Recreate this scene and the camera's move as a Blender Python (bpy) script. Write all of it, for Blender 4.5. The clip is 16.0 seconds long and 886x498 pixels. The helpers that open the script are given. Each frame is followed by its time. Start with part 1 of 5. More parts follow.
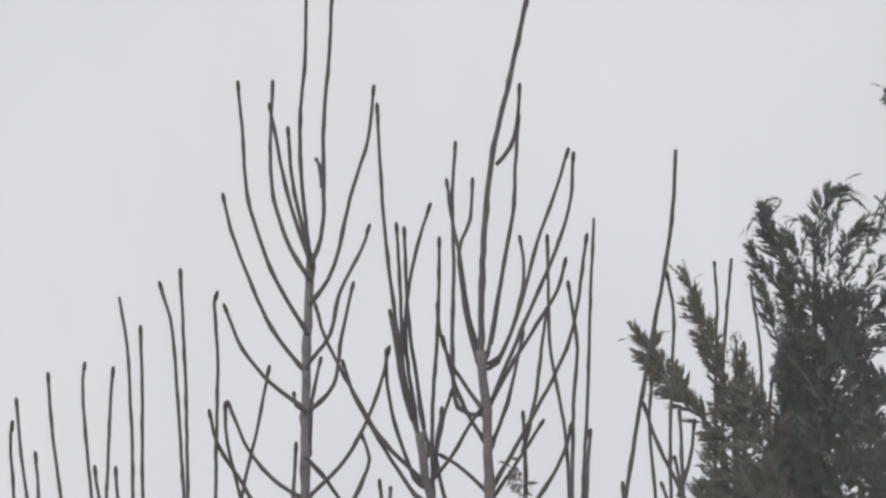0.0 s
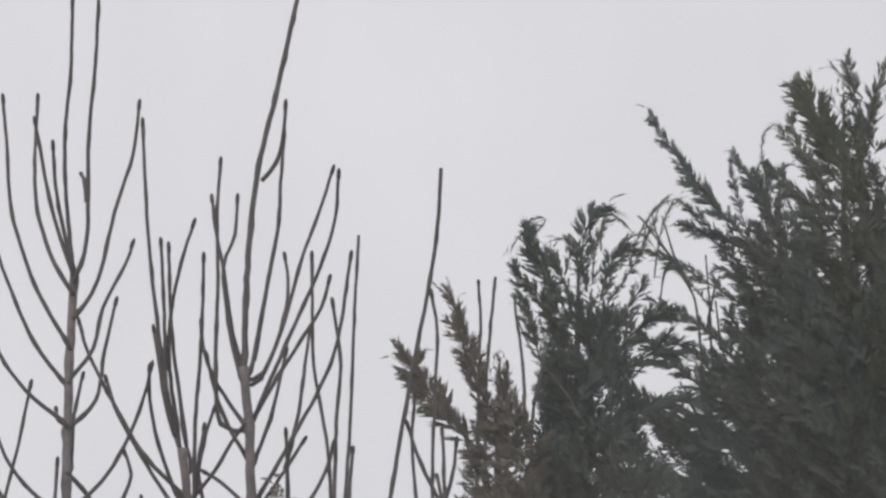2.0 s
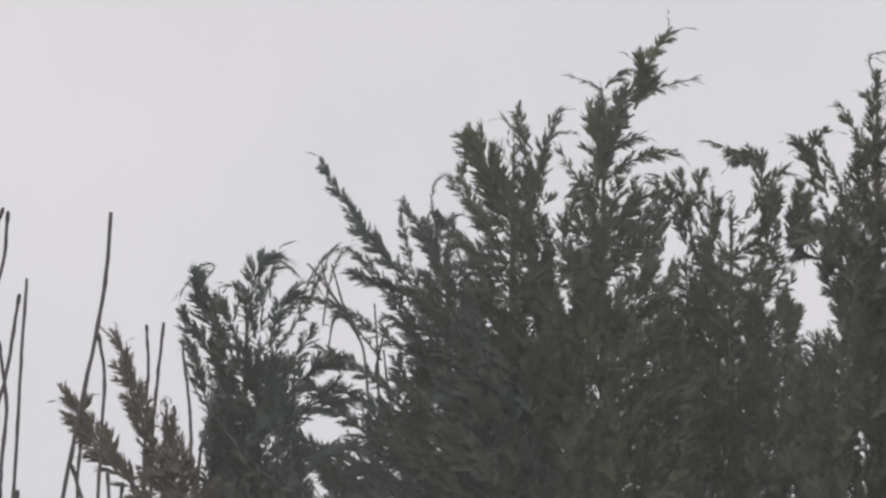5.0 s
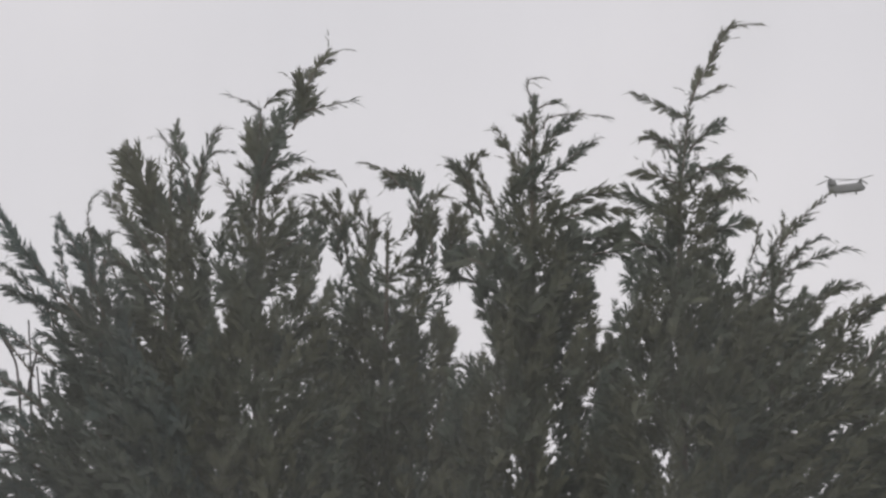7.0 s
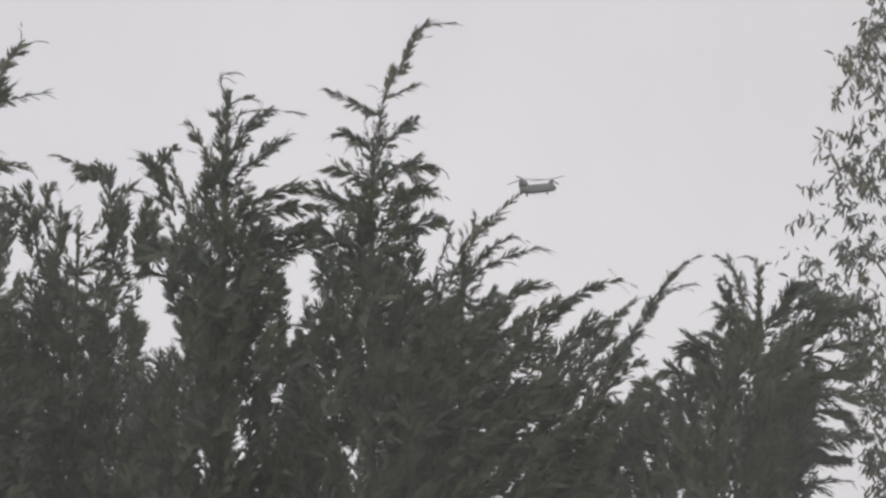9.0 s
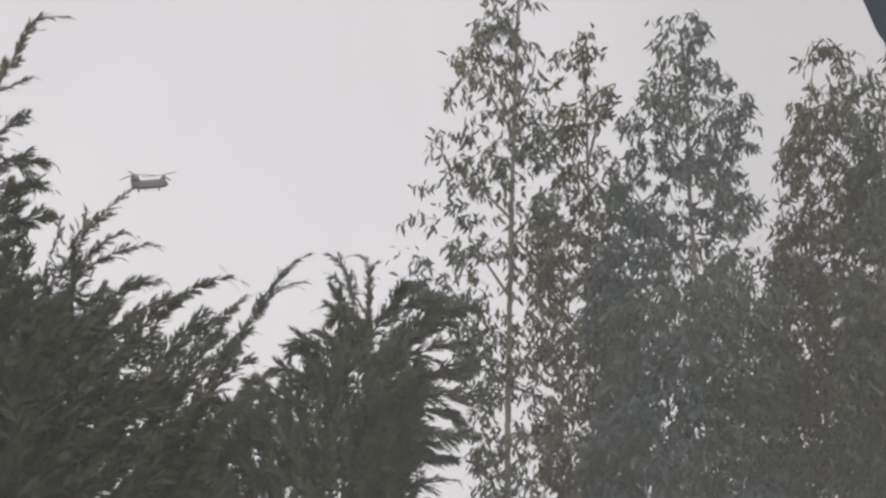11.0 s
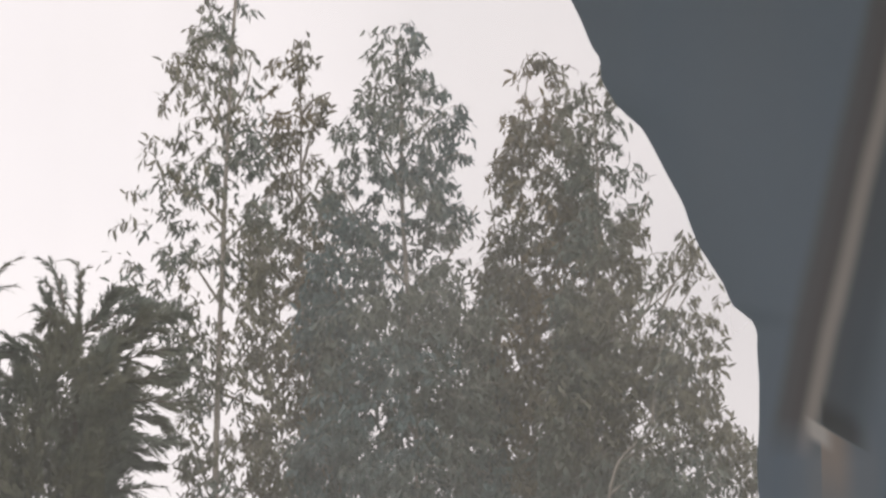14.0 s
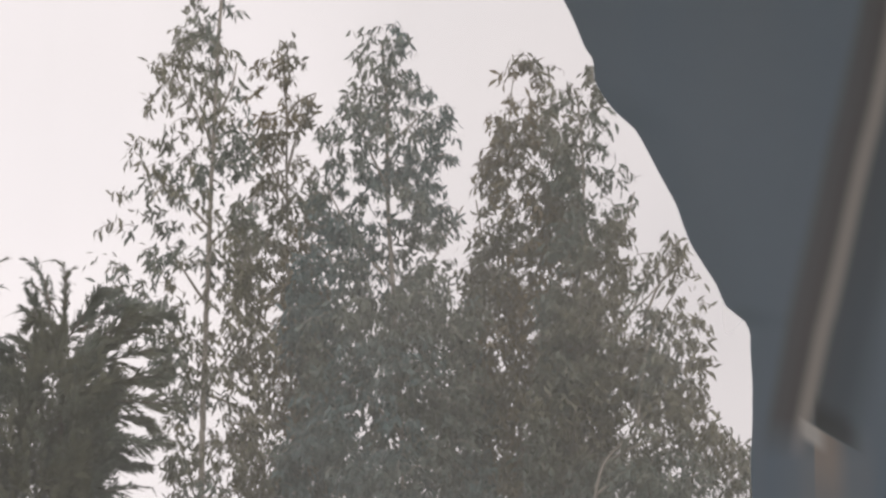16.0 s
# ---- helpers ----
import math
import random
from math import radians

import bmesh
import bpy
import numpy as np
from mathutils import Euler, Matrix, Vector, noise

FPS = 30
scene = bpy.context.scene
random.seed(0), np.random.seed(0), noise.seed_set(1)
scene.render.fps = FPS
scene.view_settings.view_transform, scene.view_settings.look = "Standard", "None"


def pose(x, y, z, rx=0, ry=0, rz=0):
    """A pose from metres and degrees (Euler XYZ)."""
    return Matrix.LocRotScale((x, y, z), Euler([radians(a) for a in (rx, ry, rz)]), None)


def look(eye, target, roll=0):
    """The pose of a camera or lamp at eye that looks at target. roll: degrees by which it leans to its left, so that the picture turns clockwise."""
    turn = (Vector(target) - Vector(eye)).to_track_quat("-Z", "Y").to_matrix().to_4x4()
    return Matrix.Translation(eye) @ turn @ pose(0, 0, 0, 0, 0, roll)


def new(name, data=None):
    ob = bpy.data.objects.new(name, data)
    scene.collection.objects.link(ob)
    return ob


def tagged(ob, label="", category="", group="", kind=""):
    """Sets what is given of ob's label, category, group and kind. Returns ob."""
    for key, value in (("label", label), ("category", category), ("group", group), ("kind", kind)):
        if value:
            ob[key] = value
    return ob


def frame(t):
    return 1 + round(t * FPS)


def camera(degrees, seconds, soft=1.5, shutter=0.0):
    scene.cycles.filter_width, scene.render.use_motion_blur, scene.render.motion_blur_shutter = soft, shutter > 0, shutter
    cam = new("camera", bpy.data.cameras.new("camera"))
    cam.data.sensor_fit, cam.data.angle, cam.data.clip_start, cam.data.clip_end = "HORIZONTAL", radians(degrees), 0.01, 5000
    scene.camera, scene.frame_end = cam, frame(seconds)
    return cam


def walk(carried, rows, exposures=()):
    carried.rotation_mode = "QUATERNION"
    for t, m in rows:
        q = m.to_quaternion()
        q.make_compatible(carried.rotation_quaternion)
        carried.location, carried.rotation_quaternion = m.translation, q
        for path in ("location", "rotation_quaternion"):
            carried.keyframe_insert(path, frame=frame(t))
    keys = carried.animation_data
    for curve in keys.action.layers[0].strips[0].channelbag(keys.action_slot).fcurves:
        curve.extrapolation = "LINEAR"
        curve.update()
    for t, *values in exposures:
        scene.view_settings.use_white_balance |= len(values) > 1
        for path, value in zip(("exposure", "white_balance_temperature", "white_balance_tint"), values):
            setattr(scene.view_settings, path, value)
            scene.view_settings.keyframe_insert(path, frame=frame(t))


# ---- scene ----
# ---------------- camera: held still behind a window, panning over the tree tops
cam = camera(12.0, 16.0, soft=2.6)


def aim(dx, yaw, pitch, roll):
    """The eye at head height, turned to a bearing and raised above the horizon, in degrees."""
    return pose(dx, 0, 1.6, 90 + pitch, 0, -yaw) @ pose(0, 0, 0, 0, 0, roll)


PATH = [
    (0.0, aim(0.0000, -13.000, 10.555, 0.148)),
    (0.5, aim(-0.0000, -11.924, 10.643, 0.156)),
    (1.0, aim(-0.0000, -10.535, 10.669, 0.151)),
    (1.5, aim(-0.0000, -9.904, 10.801, 0.152)),
    (2.0, aim(-0.0000, -9.745, 10.793, 0.145)),
    (2.5, aim(-0.0000, -9.535, 10.895, 0.119)),
    (2.8, aim(-0.0000, -8.166, 11.314, 0.097)),
    (3.0, aim(0.0000, -7.710, 11.399, 0.079)),
    (3.2, aim(0.0000, -7.323, 11.421, 0.088)),
    (5.3, aim(-0.0000, -4.333, 11.420, 0.134)),
    (5.5, aim(-0.0000, -3.639, 11.357, 0.120)),
    (6.0, aim(0.0000, -2.392, 11.418, 0.055)),
    (6.5, aim(0.0000, -1.224, 11.658, 0.048)),
    (7.0, aim(-0.0000, -0.402, 11.727, 0.091)),
    (7.5, aim(-0.0000, 0.443, 11.716, 0.096)),
    (8.0, aim(-0.0000, 0.976, 11.711, 0.109)),
    (8.5, aim(-0.0000, 1.808, 11.705, 0.112)),
    (9.0, aim(-0.0000, 3.881, 11.681, 0.040)),
    (9.5, aim(-0.0000, 5.175, 11.740, -0.014)),
    (10.0, aim(0.0000, 6.545, 11.567, -0.166)),
    (10.2, aim(0.0000, 7.175, 11.555, -0.195)),
    (12.3, aim(0.0004, 11.153, 11.796, -0.161)),
    (12.5, aim(0.0006, 11.324, 11.792, -0.127)),
    (13.0, aim(0.0004, 12.205, 11.695, -0.043)),
    (13.5, aim(0.0002, 12.933, 11.720, -0.040)),
    (14.0, aim(-0.0002, 13.271, 11.738, -0.050)),
    (14.5, aim(-0.0020, 13.546, 11.777, -0.108)),
    (15.0, aim(-0.0028, 13.565, 11.772, -0.125)),
    (15.5, aim(-0.0032, 13.478, 11.718, -0.129)),
    (16.0, aim(-0.0031, 13.472, 11.746, -0.114)),
]
walk(cam, PATH, exposures=[(0.0, -0.02, 6370, 11), (3.2, -0.03, 6480, 13), (8.0, -0.04, 6520, 13), (10.2, -0.02, 6560, 13), (12.5, 0.06, 6700, 15), (13.0, 0.13, 6750, 15), (13.5, 0.38, 6800, 15), (14.5, 0.42, 6850, 16), (16.0, 0.34, 6850, 16)])

# ---------------- light: overcast sky and a weak, wide sun behind the cloud
world = bpy.data.worlds.new("overcast_sky")
scene.world = world
world.use_nodes = True
wt = world.node_tree
wt.nodes.clear()
w_out = wt.nodes.new("ShaderNodeOutputWorld")
w_bg = wt.nodes.new("ShaderNodeBackground")
w_sky = wt.nodes.new("ShaderNodeTexSky")
w_sky.sky_type = "NISHITA"
w_sky.sun_disc = False
w_sky.sun_elevation = radians(28)
w_sky.sun_rotation = radians(150)
w_mul = wt.nodes.new("ShaderNodeVectorMath")
w_mul.operation = "SCALE"
w_mul.inputs["Scale"].default_value = 0.08
w_co = wt.nodes.new("ShaderNodeTexCoord")
w_noise = wt.nodes.new("ShaderNodeTexNoise")
w_noise.inputs["Scale"].default_value = 5.0
w_noise.inputs["Detail"].default_value = 3.0
w_ramp = wt.nodes.new("ShaderNodeValToRGB")
w_ramp.color_ramp.elements[0].position = 0.3
w_ramp.color_ramp.elements[0].color = (0.755, 0.755, 0.78, 1)
w_ramp.color_ramp.elements[1].position = 0.72
w_ramp.color_ramp.elements[1].color = (0.85, 0.835, 0.845, 1)
w_mix = wt.nodes.new("ShaderNodeMix")
w_mix.data_type = "RGBA"
w_mix.inputs[0].default_value = 0.96
wt.links.new(w_co.outputs["Generated"], w_noise.inputs["Vector"])
wt.links.new(w_noise.outputs["Fac"], w_ramp.inputs["Fac"])
wt.links.new(w_sky.outputs["Color"], w_mul.inputs[0])
wt.links.new(w_mul.outputs["Vector"], w_mix.inputs[6])
wt.links.new(w_ramp.outputs["Color"], w_mix.inputs[7])
wt.links.new(w_mix.outputs[2], w_bg.inputs["Color"])
w_bg.inputs["Strength"].default_value = 1.0
wt.links.new(w_bg.outputs["Background"], w_out.inputs["Surface"])

sun_data = bpy.data.lights.new("sun", "SUN")
sun_data.energy = 1.5
sun_data.angle = radians(25)
sun_data.color = (1.0, 0.97, 0.93)
sun = new("sun", sun_data)
sun.matrix_world = look((-10, -20, 30), (0, 20, 0))


# ---------------- materials
def material(name, dark, light, rough=0.8, scale=6.0, fine=60.0, bump=0.0, island=0.0, translucent=0.0, metal=0.0, coords="Object", spec=0.3):
    """A surface between two colours, mottled at two scales, with fine relief."""
    m = bpy.data.materials.new(name)
    m.use_nodes = True
    nt = m.node_tree
    bsdf = nt.nodes["Principled BSDF"]
    out = nt.nodes["Material Output"]
    co = nt.nodes.new("ShaderNodeTexCoord")
    n1 = nt.nodes.new("ShaderNodeTexNoise")
    n1.inputs["Scale"].default_value = scale
    n1.inputs["Detail"].default_value = 4
    n2 = nt.nodes.new("ShaderNodeTexNoise")
    n2.inputs["Scale"].default_value = fine
    n2.inputs["Detail"].default_value = 3
    add = nt.nodes.new("ShaderNodeMath")
    add.operation = "ADD"
    half = nt.nodes.new("ShaderNodeMath")
    half.operation = "MULTIPLY"
    half.inputs[1].default_value = 0.5
    nt.links.new(co.outputs[coords], n1.inputs["Vector"])
    nt.links.new(co.outputs[coords], n2.inputs["Vector"])
    nt.links.new(n1.outputs["Fac"], add.inputs[0])
    nt.links.new(n2.outputs["Fac"], add.inputs[1])
    nt.links.new(add.outputs[0], half.inputs[0])
    fac = half.outputs[0]
    if island:
        geo = nt.nodes.new("ShaderNodeNewGeometry")
        mixf = nt.nodes.new("ShaderNodeMix")
        mixf.inputs[0].default_value = island
        nt.links.new(fac, mixf.inputs[2])
        nt.links.new(geo.outputs["Random Per Island"], mixf.inputs[3])
        fac = mixf.outputs[0]
    ramp = nt.nodes.new("ShaderNodeValToRGB")
    ramp.color_ramp.elements[0].position = 0.3 if not island else 0.15
    ramp.color_ramp.elements[1].position = 0.7 if not island else 0.85
    ramp.color_ramp.elements[0].color = (*dark, 1)
    ramp.color_ramp.elements[1].color = (*light, 1)
    nt.links.new(fac, ramp.inputs["Fac"])
    nt.links.new(ramp.outputs["Color"], bsdf.inputs["Base Color"])
    bsdf.inputs["Roughness"].default_value = rough
    bsdf.inputs["Metallic"].default_value = metal
    bsdf.inputs["Specular IOR Level"].default_value = spec
    if bump:
        b = nt.nodes.new("ShaderNodeBump")
        b.inputs["Strength"].default_value = bump
        b.inputs["Distance"].default_value = 0.01
        nt.links.new(n2.outputs["Fac"], b.inputs["Height"])
        nt.links.new(b.outputs["Normal"], bsdf.inputs["Normal"])
    if translucent:
        tr = nt.nodes.new("ShaderNodeBsdfTranslucent")
        nt.links.new(ramp.outputs["Color"], tr.inputs["Color"])
        mx = nt.nodes.new("ShaderNodeMixShader")
        mx.inputs[0].default_value = translucent
        nt.links.new(bsdf.outputs[0], mx.inputs[1])
        nt.links.new(tr.outputs[0], mx.inputs[2])
        nt.links.new(mx.outputs[0], out.inputs["Surface"])
    return m


ash_bark = material("ash_bark", (0.095, 0.08, 0.084), (0.25, 0.215, 0.222), 0.85, 7, 70, 0.5)
twig_bark = material("ash_twig_bark", (0.045, 0.038, 0.04), (0.115, 0.1, 0.104), 0.85, 9, 70, 0.4)
bud_black = material("dark_bud", (0.03, 0.027, 0.027), (0.07, 0.06, 0.058), 0.8, 20, 90)
gum_bark = material("gum_bark", (0.13, 0.115, 0.1), (0.3, 0.28, 0.25), 0.75, 3, 30, 0.4)
cypress_bark = material("cypress_bark", (0.06, 0.05, 0.042), (0.14, 0.12, 0.1), 0.9, 6, 50, 0.6)
cypress_green = material("cypress_foliage", (0.06, 0.07, 0.056), (0.155, 0.172, 0.136), 0.65, 1.3, 9, 0, 0.4, 0.5, spec=0.3)
cypress_blue = material("cypress_foliage_bluish", (0.05, 0.064, 0.06), (0.132, 0.16, 0.146), 0.65, 1.3, 9, 0, 0.4, 0.5, spec=0.3)
cypress_brown = material("cypress_foliage_brown", (0.085, 0.07, 0.059), (0.19, 0.165, 0.136), 0.7, 1.3, 9, 0, 0.4, 0.4, spec=0.25)
dead_leaf = material("dead_leaf", (0.16, 0.145, 0.13), (0.34, 0.31, 0.28), 0.9, 8, 40, 0, 0.5, 0.2)
gum_leaf = material("gum_leaf", (0.075, 0.085, 0.068), (0.165, 0.178, 0.148), 0.5, 0.9, 8, 0, 0.5, 0.3, spec=0.35)
gum_leaf_olive = material("gum_leaf_olive", (0.082, 0.074, 0.049), (0.168, 0.152, 0.108), 0.5, 0.9, 8, 0, 0.5, 0.3, spec=0.35)
gum_leaf_blue = material("gum_leaf_bluish", (0.06, 0.082, 0.079), (0.135, 0.172, 0.166), 0.5, 0.9, 8, 0, 0.5, 0.3, spec=0.35)


def tinted(m, first, second, scale):
    """Drifts the hue of a leaf material from bough to bough: older olive growth, younger bluish growth."""
    nt = m.node_tree
    ramp = next(n for n in nt.nodes if n.bl_idname == "ShaderNodeValToRGB")
    co = next(n for n in nt.nodes if n.bl_idname == "ShaderNodeTexCoord")
    big = nt.nodes.new("ShaderNodeTexNoise")
    big.inputs["Scale"].default_value = scale
    big.inputs["Detail"].default_value = 2
    nt.links.new(co.outputs["Object"], big.inputs["Vector"])
    hue = nt.nodes.new("ShaderNodeValToRGB")
    hue.color_ramp.elements[0].position, hue.color_ramp.elements[1].position = 0.42, 0.58
    hue.color_ramp.elements[0].color = (*first, 1)
    hue.color_ramp.elements[1].color = (*second, 1)
    nt.links.new(big.outputs["Fac"], hue.inputs["Fac"])
    mix = nt.nodes.new("ShaderNodeMix")
    mix.data_type = "RGBA"
    mix.blend_type = "MULTIPLY"
    mix.inputs[0].default_value = 1.0
    ends = [k.to_socket for k in ramp.outputs["Color"].links]
    nt.links.new(ramp.outputs["Color"], mix.inputs[6])
    nt.links.new(hue.outputs["Color"], mix.inputs[7])
    for s in ends:
        nt.links.new(mix.outputs[2], s)


for leaf in (gum_leaf, gum_leaf_olive, gum_leaf_blue):
    tinted(leaf, (1.14, 1.0, 0.84), (0.88, 1.0, 1.06), 0.75)
for leaf in (cypress_green, cypress_blue):
    tinted(leaf, (1.08, 1.0, 0.9), (0.93, 1.0, 1.05), 1.1)
plaster = material("white_plaster", (0.62, 0.61, 0.58), (0.74, 0.73, 0.7), 0.9, 2, 60, 0.15)
floor_wood = material("oak_floor", (0.2, 0.13, 0.075), (0.34, 0.23, 0.14), 0.5, 2, 25, 0.2)
upvc = material("white_frame", (0.7, 0.7, 0.69), (0.8, 0.8, 0.79), 0.35, 3, 50)
brass = material("dull_metal", (0.25, 0.24, 0.22), (0.4, 0.38, 0.35), 0.4, 10, 80, 0, metal=0.8)
grass = material("winter_grass", (0.045, 0.06, 0.025), (0.1, 0.12, 0.05), 0.9, 0.15, 6, 0.5)
roof_felt = material("roof_felt", (0.06, 0.06, 0.065), (0.12, 0.12, 0.12), 0.9, 1, 30, 0.4)
heli_grey = material("matt_grey_paint", (0.15, 0.153, 0.157), (0.19, 0.194, 0.198), 0.7, 0.4, 4)
heli_dark = material("dark_grey_paint", (0.12, 0.123, 0.125), (0.16, 0.163, 0.165), 0.6, 0.4, 4)
heli_glass = material("smoked_windscreen", (0.1, 0.105, 0.11), (0.14, 0.145, 0.15), 0.15, 1, 5)


def cloth_material():
    """Slate-blue curtain cloth, thin enough to let some daylight through, with one lit fold painted into its colour."""
    m = bpy.data.materials.new("curtain_cloth")
    m.use_nodes = True
    nt = m.node_tree
    bsdf = nt.nodes["Principled BSDF"]
    co = nt.nodes.new("ShaderNodeUVMap")
    sep = nt.nodes.new("ShaderNodeSeparateXYZ")
    nt.links.new(co.outputs["UV"], sep.inputs[0])
    n1 = nt.nodes.new("ShaderNodeTexNoise")
    n1.inputs["Scale"].default_value = 9
    n1.inputs["Detail"].default_value = 3
    oc = nt.nodes.new("ShaderNodeTexCoord")
    hang = nt.nodes.new("ShaderNodeMapping")
    hang.inputs["Rotation"].default_value = (0, radians(12), 0)
    hang.inputs["Scale"].default_value = (3.2, 3.2, 0.7)
    nt.links.new(oc.outputs["Object"], hang.inputs["Vector"])
    nt.links.new(hang.outputs["Vector"], n1.inputs["Vector"])
    base = nt.nodes.new("ShaderNodeValToRGB")
    base.color_ramp.elements[0].position = 0.3
    base.color_ramp.elements[1].position = 0.7
    base.color_ramp.elements[0].color = (0.35, 0.445, 0.56, 1)
    base.color_ramp.elements[1].color = (0.48, 0.52, 0.565, 1)
    nt.links.new(n1.outputs["Fac"], base.inputs["Fac"])
    # a lit fold and its dark sides, put into the colour
    lit_fold = nt.nodes.new("ShaderNodeValToRGB")
    cr = lit_fold.color_ramp
    cr.interpolation = "EASE"
    grey = (0.39, 0.465, 0.55, 1)
    cr.elements[0].position = 0.0
    cr.elements[0].color = grey
    cr.elements[1].position = 1.0
    cr.elements[1].color = grey
    for p, c in ((0.37, grey), (0.425, (0.31, 0.30, 0.30, 1)), (0.455, (0.29, 0.27, 0.265, 1)), (0.494, (0.76, 0.7, 0.65, 1)), (0.533, (0.25, 0.275, 0.3, 1)), (0.57, (0.25, 0.285, 0.32, 1)), (0.68, grey)):
        e = cr.elements.new(p)
        e.color = c
    nt.links.new(sep.outputs["X"], lit_fold.inputs["Fac"])
    mix = nt.nodes.new("ShaderNodeMix")
    mix.data_type = "RGBA"
    fade = nt.nodes.new("ShaderNodeMapRange")
    fade.inputs["From Min"].default_value = 1.832
    fade.inputs["From Max"].default_value = 1.848
    fade.inputs["To Min"].default_value = 0.0
    fade.inputs["To Max"].default_value = 0.85
    nt.links.new(sep.outputs["Y"], fade.inputs["Value"])
    nt.links.new(fade.outputs[0], mix.inputs[0])
    nt.links.new(base.outputs["Color"], mix.inputs[6])
    nt.links.new(lit_fold.outputs["Color"], mix.inputs[7])
    # a soft tan patch low down, a dark one above it, and a pale corner spot
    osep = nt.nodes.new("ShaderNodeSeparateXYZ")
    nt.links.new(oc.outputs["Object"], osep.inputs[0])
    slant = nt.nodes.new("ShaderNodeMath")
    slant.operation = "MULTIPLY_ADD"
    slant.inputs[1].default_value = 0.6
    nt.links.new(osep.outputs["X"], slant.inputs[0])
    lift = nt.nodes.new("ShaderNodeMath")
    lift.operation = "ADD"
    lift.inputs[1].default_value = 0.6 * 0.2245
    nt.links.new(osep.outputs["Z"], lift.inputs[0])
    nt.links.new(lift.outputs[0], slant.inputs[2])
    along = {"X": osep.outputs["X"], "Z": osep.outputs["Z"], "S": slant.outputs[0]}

    def band(axis, a0, a1, b0, b1):
        up = nt.nodes.new("ShaderNodeMapRange")
        up.interpolation_type = "SMOOTHSTEP"
        up.inputs["From Min"].default_value, up.inputs["From Max"].default_value = a0, a1
        dn = nt.nodes.new("ShaderNodeMapRange")
        dn.interpolation_type = "SMOOTHSTEP"
        dn.inputs["From Min"].default_value, dn.inputs["From Max"].default_value = b0, b1
        dn.inputs["To Min"].default_value, dn.inputs["To Max"].default_value = 1.0, 0.0
        nt.links.new(along[axis], up.inputs["Value"])
        nt.links.new(along[axis], dn.inputs["Value"])
        mul = nt.nodes.new("ShaderNodeMath")
        mul.operation = "MULTIPLY"
        nt.links.new(up.outputs[0], mul.inputs[0])
        nt.links.new(dn.outputs[0], mul.inputs[1])
        return mul.outputs[0]

    def patch(prev, bx, bz, amount, colour):
        mul = nt.nodes.new("ShaderNodeMath")
        mul.operation = "MULTIPLY"
        nt.links.new(bx, mul.inputs[0])
        nt.links.new(bz, mul.inputs[1])
        sc = nt.nodes.new("ShaderNodeMath")
        sc.operation = "MULTIPLY"
        sc.inputs[1].default_value = amount
        nt.links.new(mul.outputs[0], sc.inputs[0])
        mp = nt.nodes.new("ShaderNodeMix")
        mp.data_type = "RGBA"
        mp.inputs[7].default_value = colour
        nt.links.new(sc.outputs[0], mp.inputs[0])
        nt.links.new(prev, mp.inputs[6])
        return mp.outputs[2]

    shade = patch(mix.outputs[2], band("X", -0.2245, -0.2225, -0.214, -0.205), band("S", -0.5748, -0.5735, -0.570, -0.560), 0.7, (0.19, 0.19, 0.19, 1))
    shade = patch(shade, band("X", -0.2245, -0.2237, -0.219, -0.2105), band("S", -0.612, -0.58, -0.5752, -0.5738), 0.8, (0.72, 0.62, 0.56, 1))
    # skylight through a gap in the cloth, put into the colour as a spot
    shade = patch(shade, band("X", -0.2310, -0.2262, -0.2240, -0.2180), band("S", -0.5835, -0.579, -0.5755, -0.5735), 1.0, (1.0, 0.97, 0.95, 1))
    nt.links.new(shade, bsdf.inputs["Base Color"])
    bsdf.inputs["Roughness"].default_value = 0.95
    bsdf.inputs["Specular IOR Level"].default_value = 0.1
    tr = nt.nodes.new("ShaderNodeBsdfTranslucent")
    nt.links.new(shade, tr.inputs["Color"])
    mx = nt.nodes.new("ShaderNodeMixShader")
    mx.inputs[0].default_value = 0.72
    nt.links.new(bsdf.outputs[0], mx.inputs[1])
    nt.links.new(tr.outputs[0], mx.inputs[2])
    nt.links.new(mx.outputs[0], nt.nodes["Material Output"].inputs["Surface"])
    return m


